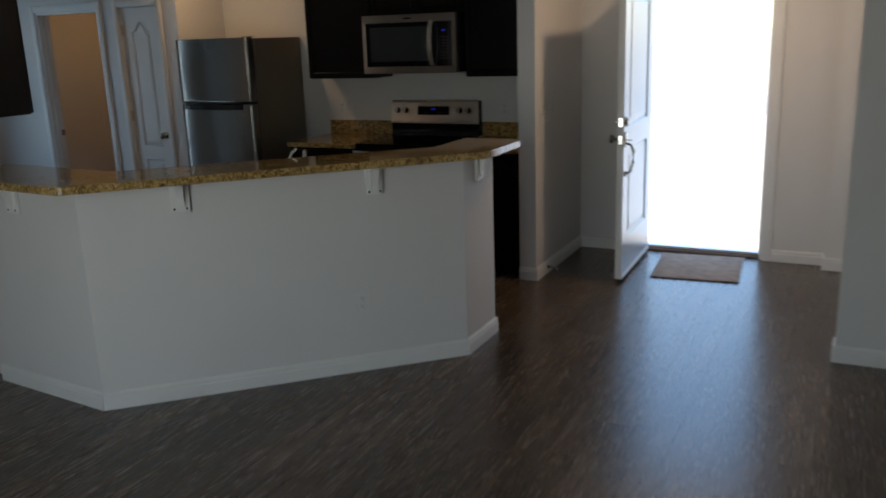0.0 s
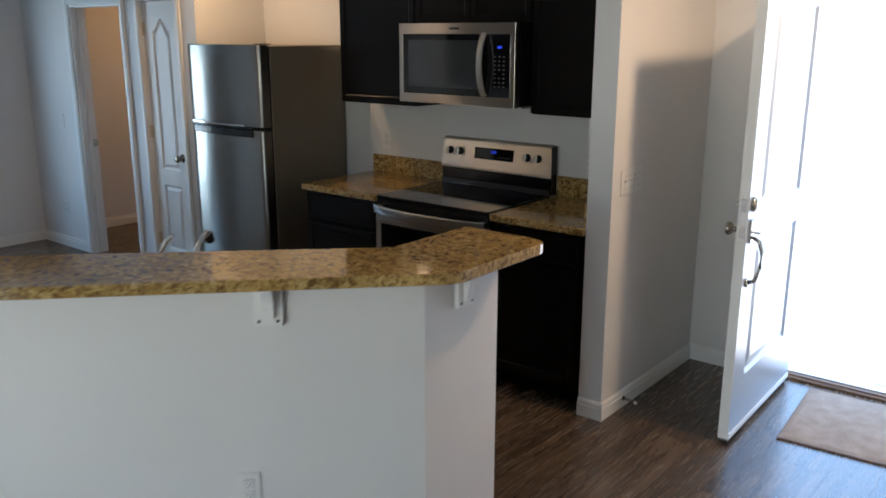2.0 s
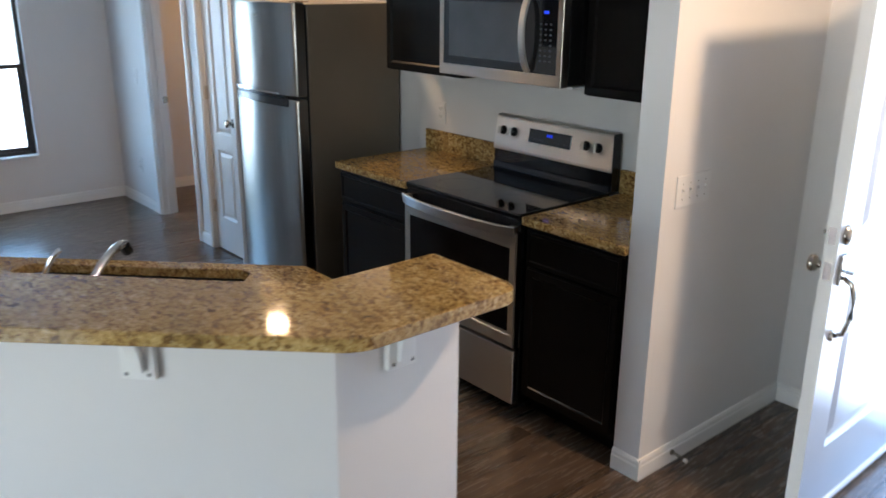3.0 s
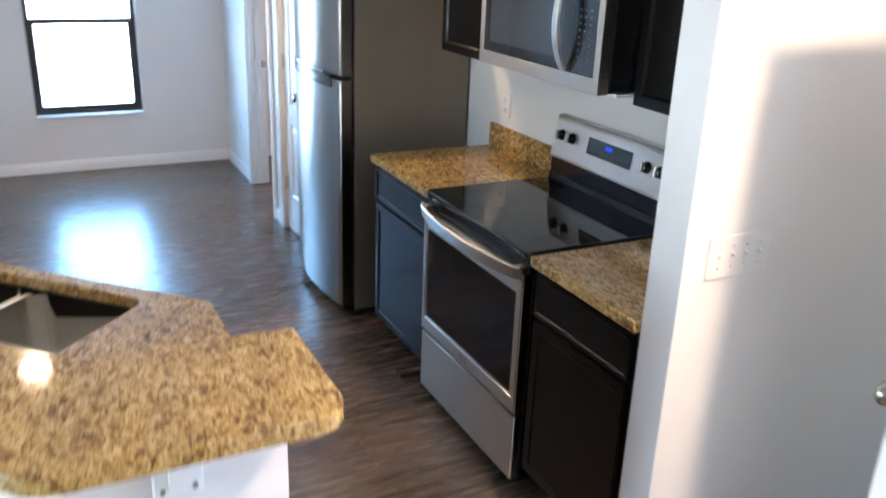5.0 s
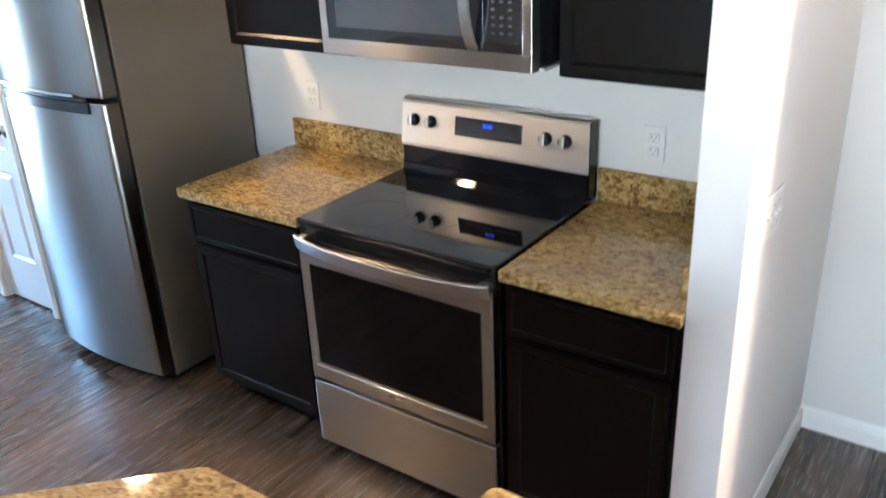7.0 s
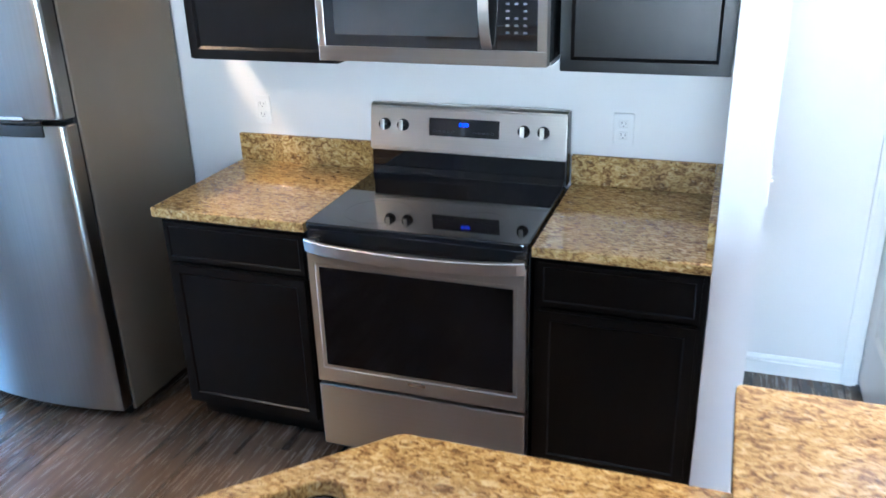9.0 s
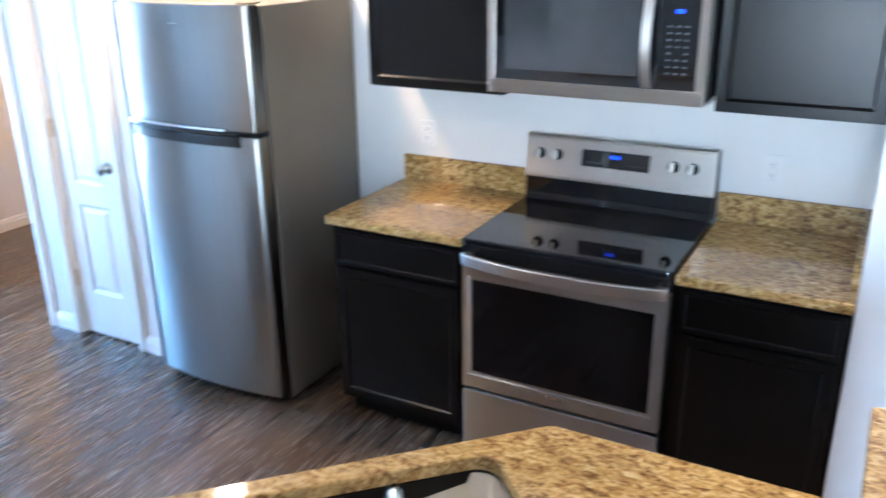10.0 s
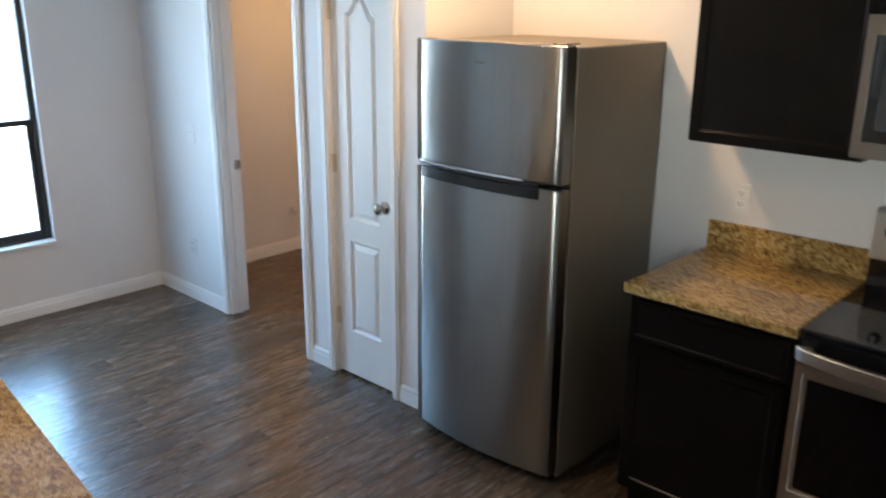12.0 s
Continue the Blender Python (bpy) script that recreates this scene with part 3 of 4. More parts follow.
# ---- kitchen back wall ----
def base_cabinet(x0, x1, doors, label):
    w = x1 - x0
    c = thing("base_cabinet", pose(x0, 0, 0), label, "cabinet", "base cabinets along the range wall")
    part("body", boxes([((0.001, -0.588, 0.105), (w - 0.001, -0.002, 0.878)), ((0.001, -0.52, 0.001), (w - 0.001, -0.002, 0.104))]), ESPRESSO, c)
    part("face_frame", boxes([((0.001, -0.607, 0.105), (0.03, -0.5885, 0.878)), ((w - 0.03, -0.607, 0.105), (w - 0.001, -0.5885, 0.878)),
                              ((0.03, -0.607, 0.845), (w - 0.03, -0.5885, 0.878)), ((0.03, -0.607, 0.105), (w - 0.03, -0.5885, 0.14)),
                              ((0.03, -0.607, 0.69), (w - 0.03, -0.5885, 0.725))], 0.001), ESPRESSO, c)
    part("drawer_front", panel_front((0.018, -0.628, 0.715), (w - 0.018, -0.6075, 0.862), 0.022, 0.006, 0.004), ESPRESSO, c)
    part("door", panel_front((0.018, -0.628, 0.125), (w - 0.018, -0.6075, 0.702), 0.052, 0.008, 0.006, 0.0, 0.006), ESPRESSO, c)
    return c


base_cabinet(-0.592, -0.004, 1, "espresso wood base cabinet with one drawer beside the refrigerator")
base_cabinet(0.768, 1.288, 1, "espresso wood base cabinet with one drawer beside the entry wall")


def counter(name, outline, label, splash, parts=()):
    c = thing(name, pose(0, 0, 0.8795), label, "countertop", "granite countertops")
    part("slab", prism(fillet(outline), 0, 0.0355, bevel=0.005), GRANITE, c)
    for lo, hi in splash:
        part("backsplash", box(lo, hi, 0.003), GRANITE, c, "granite upstand against the wall")
    return c


counter("countertop", [(-0.610, -0.642, 0.012), (-0.003, -0.642, 0.004), (-0.003, -0.001, 0), (-0.610, -0.001, 0)],
        "polished brown speckled granite countertop beside the range", [((-0.610, -0.022, 0.036), (-0.003, -0.001, 0.145))])
counter("countertop", [(0.767, -0.642, 0.004), (1.289, -0.642, 0.004), (1.289, -0.001, 0), (0.767, -0.001, 0)],
        "polished brown speckled granite countertop between range and entry wall",
        [((0.767, -0.022, 0.036), (1.267, -0.001, 0.145)), ((1.268, -0.60, 0.036), (1.289, -0.001, 0.145))])


def wall_cabinet(m, w, z0, z1, doors, label, depth=0.286):
    c = thing("wall_cabinet", m, label, "cabinet", "espresso wall cabinets")
    part("body", box((0.001, -depth, z0), (w - 0.001, -0.002, z1)), ESPRESSO, c)
    dw = (w - 0.004) / doors
    for k in range(doors):
        part("door", panel_front((0.003 + k * dw, -depth - 0.021, z0 + 0.006), (dw * (k + 1) - 0.001, -depth - 0.0005, z1 - 0.006), 0.048, 0.013, 0.009), ESPRESSO, c)
    return c


wall_cabinet(pose(-0.590, 0, 0), 0.586, 1.373, 2.14, 1, "espresso wood wall cabinet beside the microwave over the counter")
wall_cabinet(pose(0.768, 0, 0), 0.518, 1.376, 2.14, 1, "espresso wood wall cabinet between microwave and entry wall")
wall_cabinet(pose(0.0, 0, 0), 0.764, 1.825, 2.14, 2, "espresso wood cabinet above the microwave")
wall_cabinet(pose(-0.655, -3.085, 0, 0, 0, 180), 0.90, 1.335, 2.14, 2, "espresso wood wall cabinet above the sink counter run", 0.29)


def bowed_bar(points, across, wide, thick):
    """A flat bar through the points; across is the direction of its width, its face looks to -y."""
    bm, rings = bmesh.new(), []
    pts, a = [Vector(p) for p in points], Vector(across)
    section = [(-1, -0.2), (-0.97, 0.7), (-0.86, 1), (0.86, 1), (0.97, 0.7), (1, -0.2), (0.9, -1), (-0.9, -1)]
    for i, p in enumerate(pts):
        d = (pts[min(i + 1, len(pts) - 1)] - pts[max(i - 1, 0)]).normalized()
        out = d.cross(a).normalized()
        if out.y > 0:
            out = -out
        rings.append([bm.verts.new(p + a * (u * wide / 2) + out * (v * thick / 2)) for u, v in section])
    for r0, r1 in zip(rings, rings[1:]):
        for k in range(8):
            bm.faces.new((r0[k], r0[(k + 1) % 8], r1[(k + 1) % 8], r1[k]))
    bm.faces.new(rings[0]), bm.faces.new(rings[-1])
    bmesh.ops.recalc_face_normals(bm, faces=bm.faces)
    return bm


def microwave():
    c = thing("microwave", pose(0.003, 0, 1.413), "stainless over-range microwave with a black glass door", "microwave")
    W, Z = 0.756, 0.412
    part("body", box((0, -0.397, 0.006), (W, -0.003, Z), 0.003), BLACK, c)
    part("underside", box((0.02, -0.392, 0.0), (W - 0.02, -0.03, 0.0055)), FRIDGE_SIDE, c)
    fr = bmesh.new()
    for lo, hi in (((0, -0.44, 0.0), (W, -0.398, 0.048)), ((0, -0.44, Z - 0.055), (W, -0.398, Z)),
                   ((0, -0.44, 0.048), (0.026, -0.398, Z - 0.055)), ((W - 0.030, -0.44, 0.048), (W, -0.398, Z - 0.055))):
        add_box(fr, lo, hi, 0.002)
    door = part("door", fr, STEEL, c, "brushed stainless door frame")
    part("window", box((0.026, -0.435, 0.048), (0.598, -0.402, Z - 0.055)), MWGLASS, door)
    part("window_border", boxes([((0.026, -0.4362, 0.048), (0.06, -0.4352, Z - 0.055)), ((0.54, -0.4362, 0.048), (0.598, -0.4352, Z - 0.055)),
                                 ((0.06, -0.4362, 0.048), (0.54, -0.4352, 0.085)), ((0.06, -0.4362, Z - 0.085), (0.54, -0.4352, Z - 0.055))]), BLACKGLASS, door)
    panel = part("control_panel", box((0.600, -0.4365, 0.048), (W - 0.030, -0.402, Z - 0.055), 0.001), BLACKGLASS, c)
    part("display", box((0.648, -0.4375, 0.288), (0.674, -0.4367, 0.300)), BLUE, panel, "lit blue clock digits")
    for row in range(8):
        for col in range(3):
            if row != 3 or col != 1:
                part("key", box((0.628 + col * 0.027, -0.4373, 0.098 + row * 0.021), (0.639 + col * 0.027, -0.4367, 0.104 + row * 0.021)), GREYKEYS, panel)
    pts = []
    for k in range(25):
        t = k / 24
        pts.append((0.572, -0.446 - 0.042 * (4 * t * (1 - t)) ** 0.8, 0.056 + 0.306 * t))
    part("handle", bowed_bar(pts, (1, 0, 0), 0.032, 0.012), STEELBAR, door, "bowed flat stainless handle")
    part("badge", box((0.345, -0.4415, Z - 0.033), (0.41, -0.4402, Z - 0.022)), CHROME, c)
    part("vent_tab", box((0.70, -0.36, -0.010), (0.752, -0.20, -0.0005), 0.002), TRIM, c)


microwave()


def kitchen_range():
    c = thing("range", pose(0.003, 0.012, 0), "freestanding stainless electric range with a black glass top", "range")
    W = 0.756
    part("body", box((0, -0.630, 0.045), (W, -0.03, 0.896), 0.003), BLACK, c, "black enamel sides")
    for x in (0.05, W - 0.05):
        for y in (-0.55, -0.10):
            part("foot", cyl((x, y, 0.001), (x, y, 0.0445), 0.018), RUBBER, c)
    top = part("cooktop", prism(fillet([(0.0, -0.662, 0.02), (W, -0.662, 0.02), (W, -0.085, 0), (0.0, -0.085, 0)]), 0.8965, 0.922, bevel=0.006, seg=3), BLACKGLASS, c, "black ceramic glass cooktop")
    for x, y, r in ((0.20, -0.50, 0.115), (0.56, -0.50, 0.085), (0.20, -0.24, 0.075), (0.56, -0.24, 0.105)):
        ring = bmesh.new()
        outer = [ring.verts.new((x + r * math.cos(a), y + r * math.sin(a), 0.9223)) for a in [2 * math.pi * k / 40 for k in range(40)]]
        inner = [ring.verts.new((x + (r - 0.003) * math.cos(a), y + (r - 0.003) * math.sin(a), 0.9223)) for a in [2 * math.pi * k / 40 for k in range(40)]]
        for k in range(40):
            ring.faces.new((outer[k], outer[(k + 1) % 40], inner[(k + 1) % 40], inner[k]))
        part("burner_ring", ring, BURNER, top)
    part("front_lip", box((0.004, -0.650, 0.842), (W - 0.004, -0.6305, 0.8962), 0.004), BLACK, c)
    # console: black foot, sloping stainless panel
    back = bmesh.new()
    prof = [(-0.030, 0.9225), (-0.092, 0.9225), (-0.089, 0.950), (-0.084, 0.953), (-0.083, 1.012), (-0.030, 1.012)]
    for x in (0.006, W - 0.006):
        prof_v = [back.verts.new((x, y, z)) for y, z in prof]
        back.faces.new(prof_v)
        if x < 0.1:
            first = prof_v
    for i in range(len(prof)):
        j = (i + 1) % len(prof)
        back.faces.new((first[i], first[j], prof_v[j], prof_v[i]))
    part("console_foot", back, BLACKGLASS, c, "glossy black lower console")
    con = bmesh.new()
    prof = [(-0.026, 1.0125), (-0.086, 1.0125), (-0.090, 1.022), (-0.066, 1.176), (-0.056, 1.188), (-0.026, 1.188)]
    rows = []
    for x in (0.0, W):
        rows.append([con.verts.new((x, y, z)) for y, z in prof])
        con.faces.new(rows[-1])
    for i in range(len(prof)):
        j = (i + 1) % len(prof)
        con.faces.new((rows[0][i], rows[0][j], rows[1][j], rows[1][i]))
    bmesh.ops.bevel(con, geom=list(con.edges), offset=0.004, segments=2, affect="EDGES")
    console = part("console", con, CONSOLE_LIT, c, "stainless control console")
    part("end_cap", box((W + 0.0003, -0.084, 0.9225), (W + 0.004, -0.03, 1.186), 0.001), BLACK, c)
    slope = math.degrees(math.atan2(0.024, 0.154))

    def on_console(x, z):
        return pose(x, -0.090 + (z - 1.022) * 0.024 / 0.154, z, -slope, 0, 0)

    part("display", box((-0.135, -0.003, -0.034), (0.135, 0.004, 0.032), 0.002), BLACKGLASS, console, "black glass clock panel", at=on_console(0.372, 1.112))
    part("digits", boxes([((-0.018, -0.0042, 0.004), (-0.007, -0.0032, 0.018)), ((-0.003, -0.0042, 0.004), (0.004, -0.0032, 0.018)), ((0.007, -0.0042, 0.004), (0.018, -0.0032, 0.018))]),
         BLUE, console, "lit blue clock digits", at=on_console(0.372, 1.112))
    for k in range(5):
        for s in (-1, 1):
            part("touch_key", box((s * (0.042 + k * 0.017) - 0.005, -0.0042, -0.018), (s * (0.042 + k * 0.017) + 0.005, -0.0034, -0.014)), GREYKEYS, console, at=on_console(0.372, 1.112))
    for x in (0.062, 0.135, 0.598, 0.670):
        k = part("knob", turned([(0.0225, 0.0), (0.0225, 0.006), (0.019, 0.008), (0.018, 0.024), (0.016, 0.027)], pose(0, -0.001, 0, 90, 0, 0)), BLACK, console, "black control knob", True, on_console(x, 1.112))
        part("grip", box((-0.0075, -0.038, -0.019), (0.0075, -0.0285, 0.019), 0.002), STEELBAR, k)
    return c


def oven(c):
    W = 0.756
    bm = box((0.004, -0.668, 0.326), (W - 0.004, -0.632, 0.842))
    f = min(bm.faces, key=lambda q: q.calc_center_median().y)
    bmesh.ops.inset_region(bm, faces=[f], thickness=0.036, depth=0)
    bmesh.ops.inset_region(bm, faces=[f], thickness=0.004, depth=-0.004)
    bmesh.ops.translate(bm, vec=(0, 0, 0.030), verts=[v for v in bm.verts if 0.35 < v.co.z < 0.45])
    bmesh.ops.translate(bm, vec=(0, 0, -0.032), verts=[v for v in bm.verts if 0.79 < v.co.z < 0.83])
    outer = [e for e in bm.edges if abs(e.verts[0].co.y + 0.668) < 1e-5 and abs(e.verts[1].co.y + 0.668) < 1e-5 and all(v.co.x < 0.01 or v.co.x > W - 0.01 or v.co.z < 0.33 or v.co.z > 0.84 for v in e.verts)]
    bmesh.ops.bevel(bm, geom=outer, offset=0.005, segments=2, affect="EDGES")
    door = part("oven_door", bm, STEEL, c, "brushed stainless oven door")
    part("window", box((0.0445, -0.6655, 0.3965), (W - 0.0445, -0.660, 0.7695)), OVENGLASS, door, "black oven window")
    part("badge", box((0.345, -0.6695, 0.362), (0.41, -0.6683, 0.374)), CHROME, door)
    pts = []
    for k in range(33):
        t = k / 32
        pts.append((0.008 + (W - 0.016) * t, -0.675 - 0.052 * (4 * t * (1 - t)) ** 0.7, 0.850))
    h = part("handle", bowed_bar(pts, (0, -0.16, 0.987), 0.046, 0.014), STEELBAR, door, "bowed flat stainless handle")
    for x in (0.030, W - 0.030):
        part("post", box((x - 0.018, -0.680, 0.834), (x + 0.018, -0.650, 0.868), 0.004), STEEL, h)
    dr = part("drawer", box((0.004, -0.664, 0.058), (W - 0.004, -0.631, 0.312), 0.005), STEEL, c, "brushed stainless storage drawer")
    return dr


oven(kitchen_range())


def fridge():
    c = thing("refrigerator", pose(-1.215, 0.015, 0), "stainless top-freezer refrigerator with grey sides", "refrigerator")
    hw = 0.355
    part("cabinet", box((-hw, -0.635, 0.016), (hw, -0.03, 1.700), 0.006), FRIDGE_SIDE, c, "textured grey cabinet sides")
    for x in (-0.30, 0.30):
        for y in (-0.58, -0.08):
            part("foot", cyl((x, y, 0.001), (x, y, 0.0155), 0.02), RUBBER, c)
    part("grille", box((-hw + 0.01, -0.655, 0.008), (hw - 0.01, -0.6355, 0.048), 0.003), BLACK, c)
    part("gasket", box((-hw + 0.006, -0.652, 0.052), (hw - 0.006, -0.6355, 1.696)), RUBBER, c)

    def door(name, z0, z1, label):
        n, out = 18, []
        for k in range(n + 1):
            u = -1 + 2 * k / n
            out.append(Vector((u * (hw + 0.004), -0.705 - 0.038 * (1 - u * u))))
        ring = [Vector((hw + 0.004, -0.654)), Vector((-hw - 0.004, -0.654))]
        bm = prism(out + ring, z0, z1, bevel=0.007, seg=3)
        ob = part(name, bm, FRIDGE_STEEL, c, label)
        for poly in ob.data.polygons:
            poly.use_smooth = abs(poly.normal.z) < 0.5 and poly.normal.y < -0.5
        return ob

    up = door("freezer_door", 1.224, 1.708, "brushed stainless freezer door")
    low = door("fridge_door", 0.050, 1.206, "brushed stainless lower door")

    def arc_band(x0, x1, z0, z1, out, deep):
        n, a = 14, []
        for k in range(n + 1):
            x = x0 + (x1 - x0) * k / n
            u = x / (hw + 0.004)
            a.append((x, -0.705 - 0.038 * (1 - u * u)))
        ring = [Vector((x, y - out)) for x, y in a] + [Vector((x, y + deep)) for x, y in reversed(a)]
        return prism(ring, z0, z1, bevel=0.003)

    part("handle", arc_band(-0.325, 0.275, 1.164, 1.207, 0.007, 0.003), BLACK, low, "black recessed door handle")
    part("handle_trim", arc_band(-0.325, 0.215, 1.2245, 1.238, 0.014, -0.004), CHROME, up, "bright handle lip")
    part("handle", arc_band(-0.325, 0.275, 1.2105, 1.2240, 0.010, 0.003), BLACK, up, "black freezer handle grip")
    part("hinge_cap", box((hw - 0.062, -0.700, 1.7085), (hw - 0.008, -0.615, 1.7145), 0.002), FRIDGE_SIDE, c)
    part("badge", box((-0.022, -0.7445, 1.632), (0.022, -0.7425, 1.638)), NICKEL, up)


fridge()


# ---- breakfast bar ----
BAR = [(1.347, -1.592, 0.015), (1.698, -1.592, 0.06), (1.698, -2.085, 0.12), (0.335, -3.505, 0.05), (-0.579, -3.432, 0.0), (-0.579, -3.03, 0.0), (0.22, -3.09, 0.05), (1.347, -1.985, 0.02)]
bar = thing("bar_top", pose(0, 0, 1.0700), "polished brown speckled granite breakfast bar top with rounded edge", "bar top", "granite countertops")
part("slab", prism(fillet(BAR), 0, 0.036, bevel=0.003, seg=2), GRANITE, bar)


def uv(u, v):
    """Along and across the diagonal of the peninsula."""
    return Vector(((u + v) * r2, (u - v) * r2))


def diag_rect(u0, u1, v0, v1, r):
    corners = [uv(u0, v0), uv(u1, v0), uv(u1, v1), uv(u0, v1)]
    return fillet([(p.x, p.y, r) for p in corners])


SINK = (-1.570, -0.800, 1.745, 2.150)
LOW = [(1.383, -1.640, 0.0), (0.738, -1.640, 0.035), (-0.160, -2.556, 0.05), (-1.78, -2.380, 0.01), (-1.78, -3.083, 0), (0.262, -3.083, 0), (1.383, -1.98, 0)]
sc = thing("sink_counter", pose(0, 0, 0.8795), "polished brown speckled granite sink counter behind the bar", "countertop", "granite countertops")
part("slab", prism(fillet(LOW), 0, 0.0355, [diag_rect(*SINK, 0.05)], bevel=0.005), GRANITE, sc)
part("riser", prism([Vector(p) for p in ((1.361, -1.641), (1.383, -1.641), (1.383, -1.968), (0.247, -3.154), (0.262, -3.086), (1.361, -1.962))], 0.036, 0.1900), GRANITE, sc, "granite upstand below the bar")

cab = thing("base_cabinet", pose(0, 0, 0), "espresso wood sink base cabinets under the granite counter", "cabinet")
part("body", prism([Vector(p) for p in ((1.38, -1.675), (0.752, -1.675), (-0.146, -2.591), (-1.76, -2.415), (-1.76, -3.08), (0.26, -3.08), (1.38, -1.985))], 0.105, 0.63), ESPRESSO, cab)
part("toe_kick", prism([Vector(p) for p in ((1.38, -1.74), (0.777, -1.74), (-0.116, -2.656), (-1.76, -2.480), (-1.76, -3.08), (0.26, -3.08), (1.38, -1.985))], 0.002, 0.1045), BLACK, cab)
part("rail", prism([Vector(p) for p in ((1.38, -1.675), (0.752, -1.675), (-0.146, -2.591), (-1.76, -2.415), (-1.76, -2.440), (-0.134, -2.616), (0.764, -1.70), (1.38, -1.70))], 0.6305, 0.8785), ESPRESSO, cab)


def sink():
    s = thing("sink", pose(0, 0, 0.66), "undermount stainless double-bowl kitchen sink", "sink")
    u0, u1, v0, v1 = SINK
    mid = (u0 + u1) / 2
    for a, b in ((u0 - 0.004, mid - 0.012), (mid + 0.012, u1 + 0.004)):
        out = diag_rect(a, b, v0 - 0.004, v1 + 0.004, 0.06)
        bm = bmesh.new()
        c = uv((a + b) / 2, (v0 + v1) / 2)
        rings = []
        for z, k in ((0.214, 1.0), (0.03, 0.95), (0.010, 0.90), (0.004, 0.80)):
            rings.append([bm.verts.new((c.x + (p.x - c.x) * k, c.y + (p.y - c.y) * k, z)) for p in out])
        for ra, rb in zip(rings, rings[1:]):
            for i in range(len(out)):
                j = (i + 1) % len(out)
                bm.faces.new((ra[i], ra[j], rb[j], rb[i]))
        bm.faces.new(rings[-1])
        ob = part("bowl", bm, SINKSTEEL, s)
        ob.modifiers.new("thickness", "SOLIDIFY").thickness = 0.002
        part("drain", turned([(0.045, 0.0045), (0.045, 0.008), (0.035, 0.008), (0.03, 0.0055), (0.002, 0.0055)], pose(c.x, c.y, 0)), CHROME, s, smooth=False)
    part("divider", prism(diag_rect(mid - 0.0115, mid + 0.0115, v0 + 0.01, v1 - 0.01, 0.004), 0.20, 0.212, bevel=0.003), SINKSTEEL, s)


sink()


def faucet():
    f = thing("faucet", pose(0.815, -2.405, 0.9152), "chrome single-lever kitchen faucet behind the sink", "faucet")
    part("base", turned([(0.028, 0.0), (0.028, 0.008), (0.022, 0.015), (0.020, 0.060), (0.022, 0.068), (0.020, 0.090), (0.012, 0.097)]), CHROME, f, smooth=True)
    pts = [(0, 0, 0.050), (-0.012, 0.020, 0.076), (-0.034, 0.056, 0.112), (-0.066, 0.104, 0.150), (-0.096, 0.148, 0.174), (-0.122, 0.184, 0.180), (-0.136, 0.202, 0.172)]
    part("spout", tube(pts, [0.014, 0.013, 0.012, 0.012, 0.012, 0.013, 0.013], 12), CHROME, f, smooth=True)
    part("aerator", cyl((-0.128, 0.192, 0.174), (-0.139, 0.206, 0.150), 0.0165), BLACK, f, "black spray head at the tip")
    part("valve", turned([(0.022, 0.0), (0.022, 0.006), (0.016, 0.012), (0.016, 0.058), (0.010, 0.066)]), CHROME, f, at=pose(-0.072, -0.070, 0), smooth=True)
    part("lever", tube([(-0.072, -0.070, 0.060), (-0.070, -0.058, 0.105), (-0.066, -0.044, 0.158), (-0.052, -0.024, 0.202), (-0.036, -0.006, 0.224)], [0.009, 0.008, 0.008, 0.008, 0.007], 10), CHROME, f, "chrome side lever", smooth=True)


faucet()


def corbel(m, label):
    c = thing("bracket", m, label, "bracket", "brackets under the bar")
    part("plate", box((-0.043, -0.020, -0.148), (0.043, -0.0005, -0.001), 0.003), TRIM, c)
    bm = bmesh.new()
    prof = [(-0.0205, -0.001), (-0.110, -0.001), (-0.110, -0.016)]
    for k in range(9):
        a = math.radians(90 * k / 8)
        prof.append((-0.100 + 0.065 * math.sin(a), -0.016 - 0.108 * (1 - math.cos(a))))
    prof.append((-0.0205, -0.124))
    sides = [[bm.verts.new((x, y, z)) for y, z in prof] for x in (-0.017, 0.017)]
    for i in range(len(prof)):
        j = (i + 1) % len(prof)
        bm.faces.new((sides[0][i], sides[0][j], sides[1][j], sides[1][i]))
    bm.faces.new(sides[0]), bm.faces.new(sides[1])
    part("arm", bm, TRIM, c)
    for x in (-0.028, 0.028):
        part("screw", cyl((x, -0.0235, -0.132), (x, -0.0202, -0.132), 0.005, n=12), NICKEL, c)
    return c


def on_pony(d):
    """A place on the slanting face of the half wall, d metres from its outer corner."""
    return 1.54 - 0.7166 * d + 0.0003, -2.05 - 0.6975 * d - 0.0003


LBL = "white metal shelf bracket carrying the bar overhang"
corbel(pose(*on_pony(0.47), 1.0685, 0, 0, 44.2), LBL)
corbel(pose(*on_pony(1.386), 1.0685, 0, 0, 44.2), LBL)
corbel(pose(-0.235, -3.2826, 1.0685, 0, 0, -5.3), LBL)
corbel(pose(1.5405, -1.867, 1.0685, 0, 0, 90), LBL)


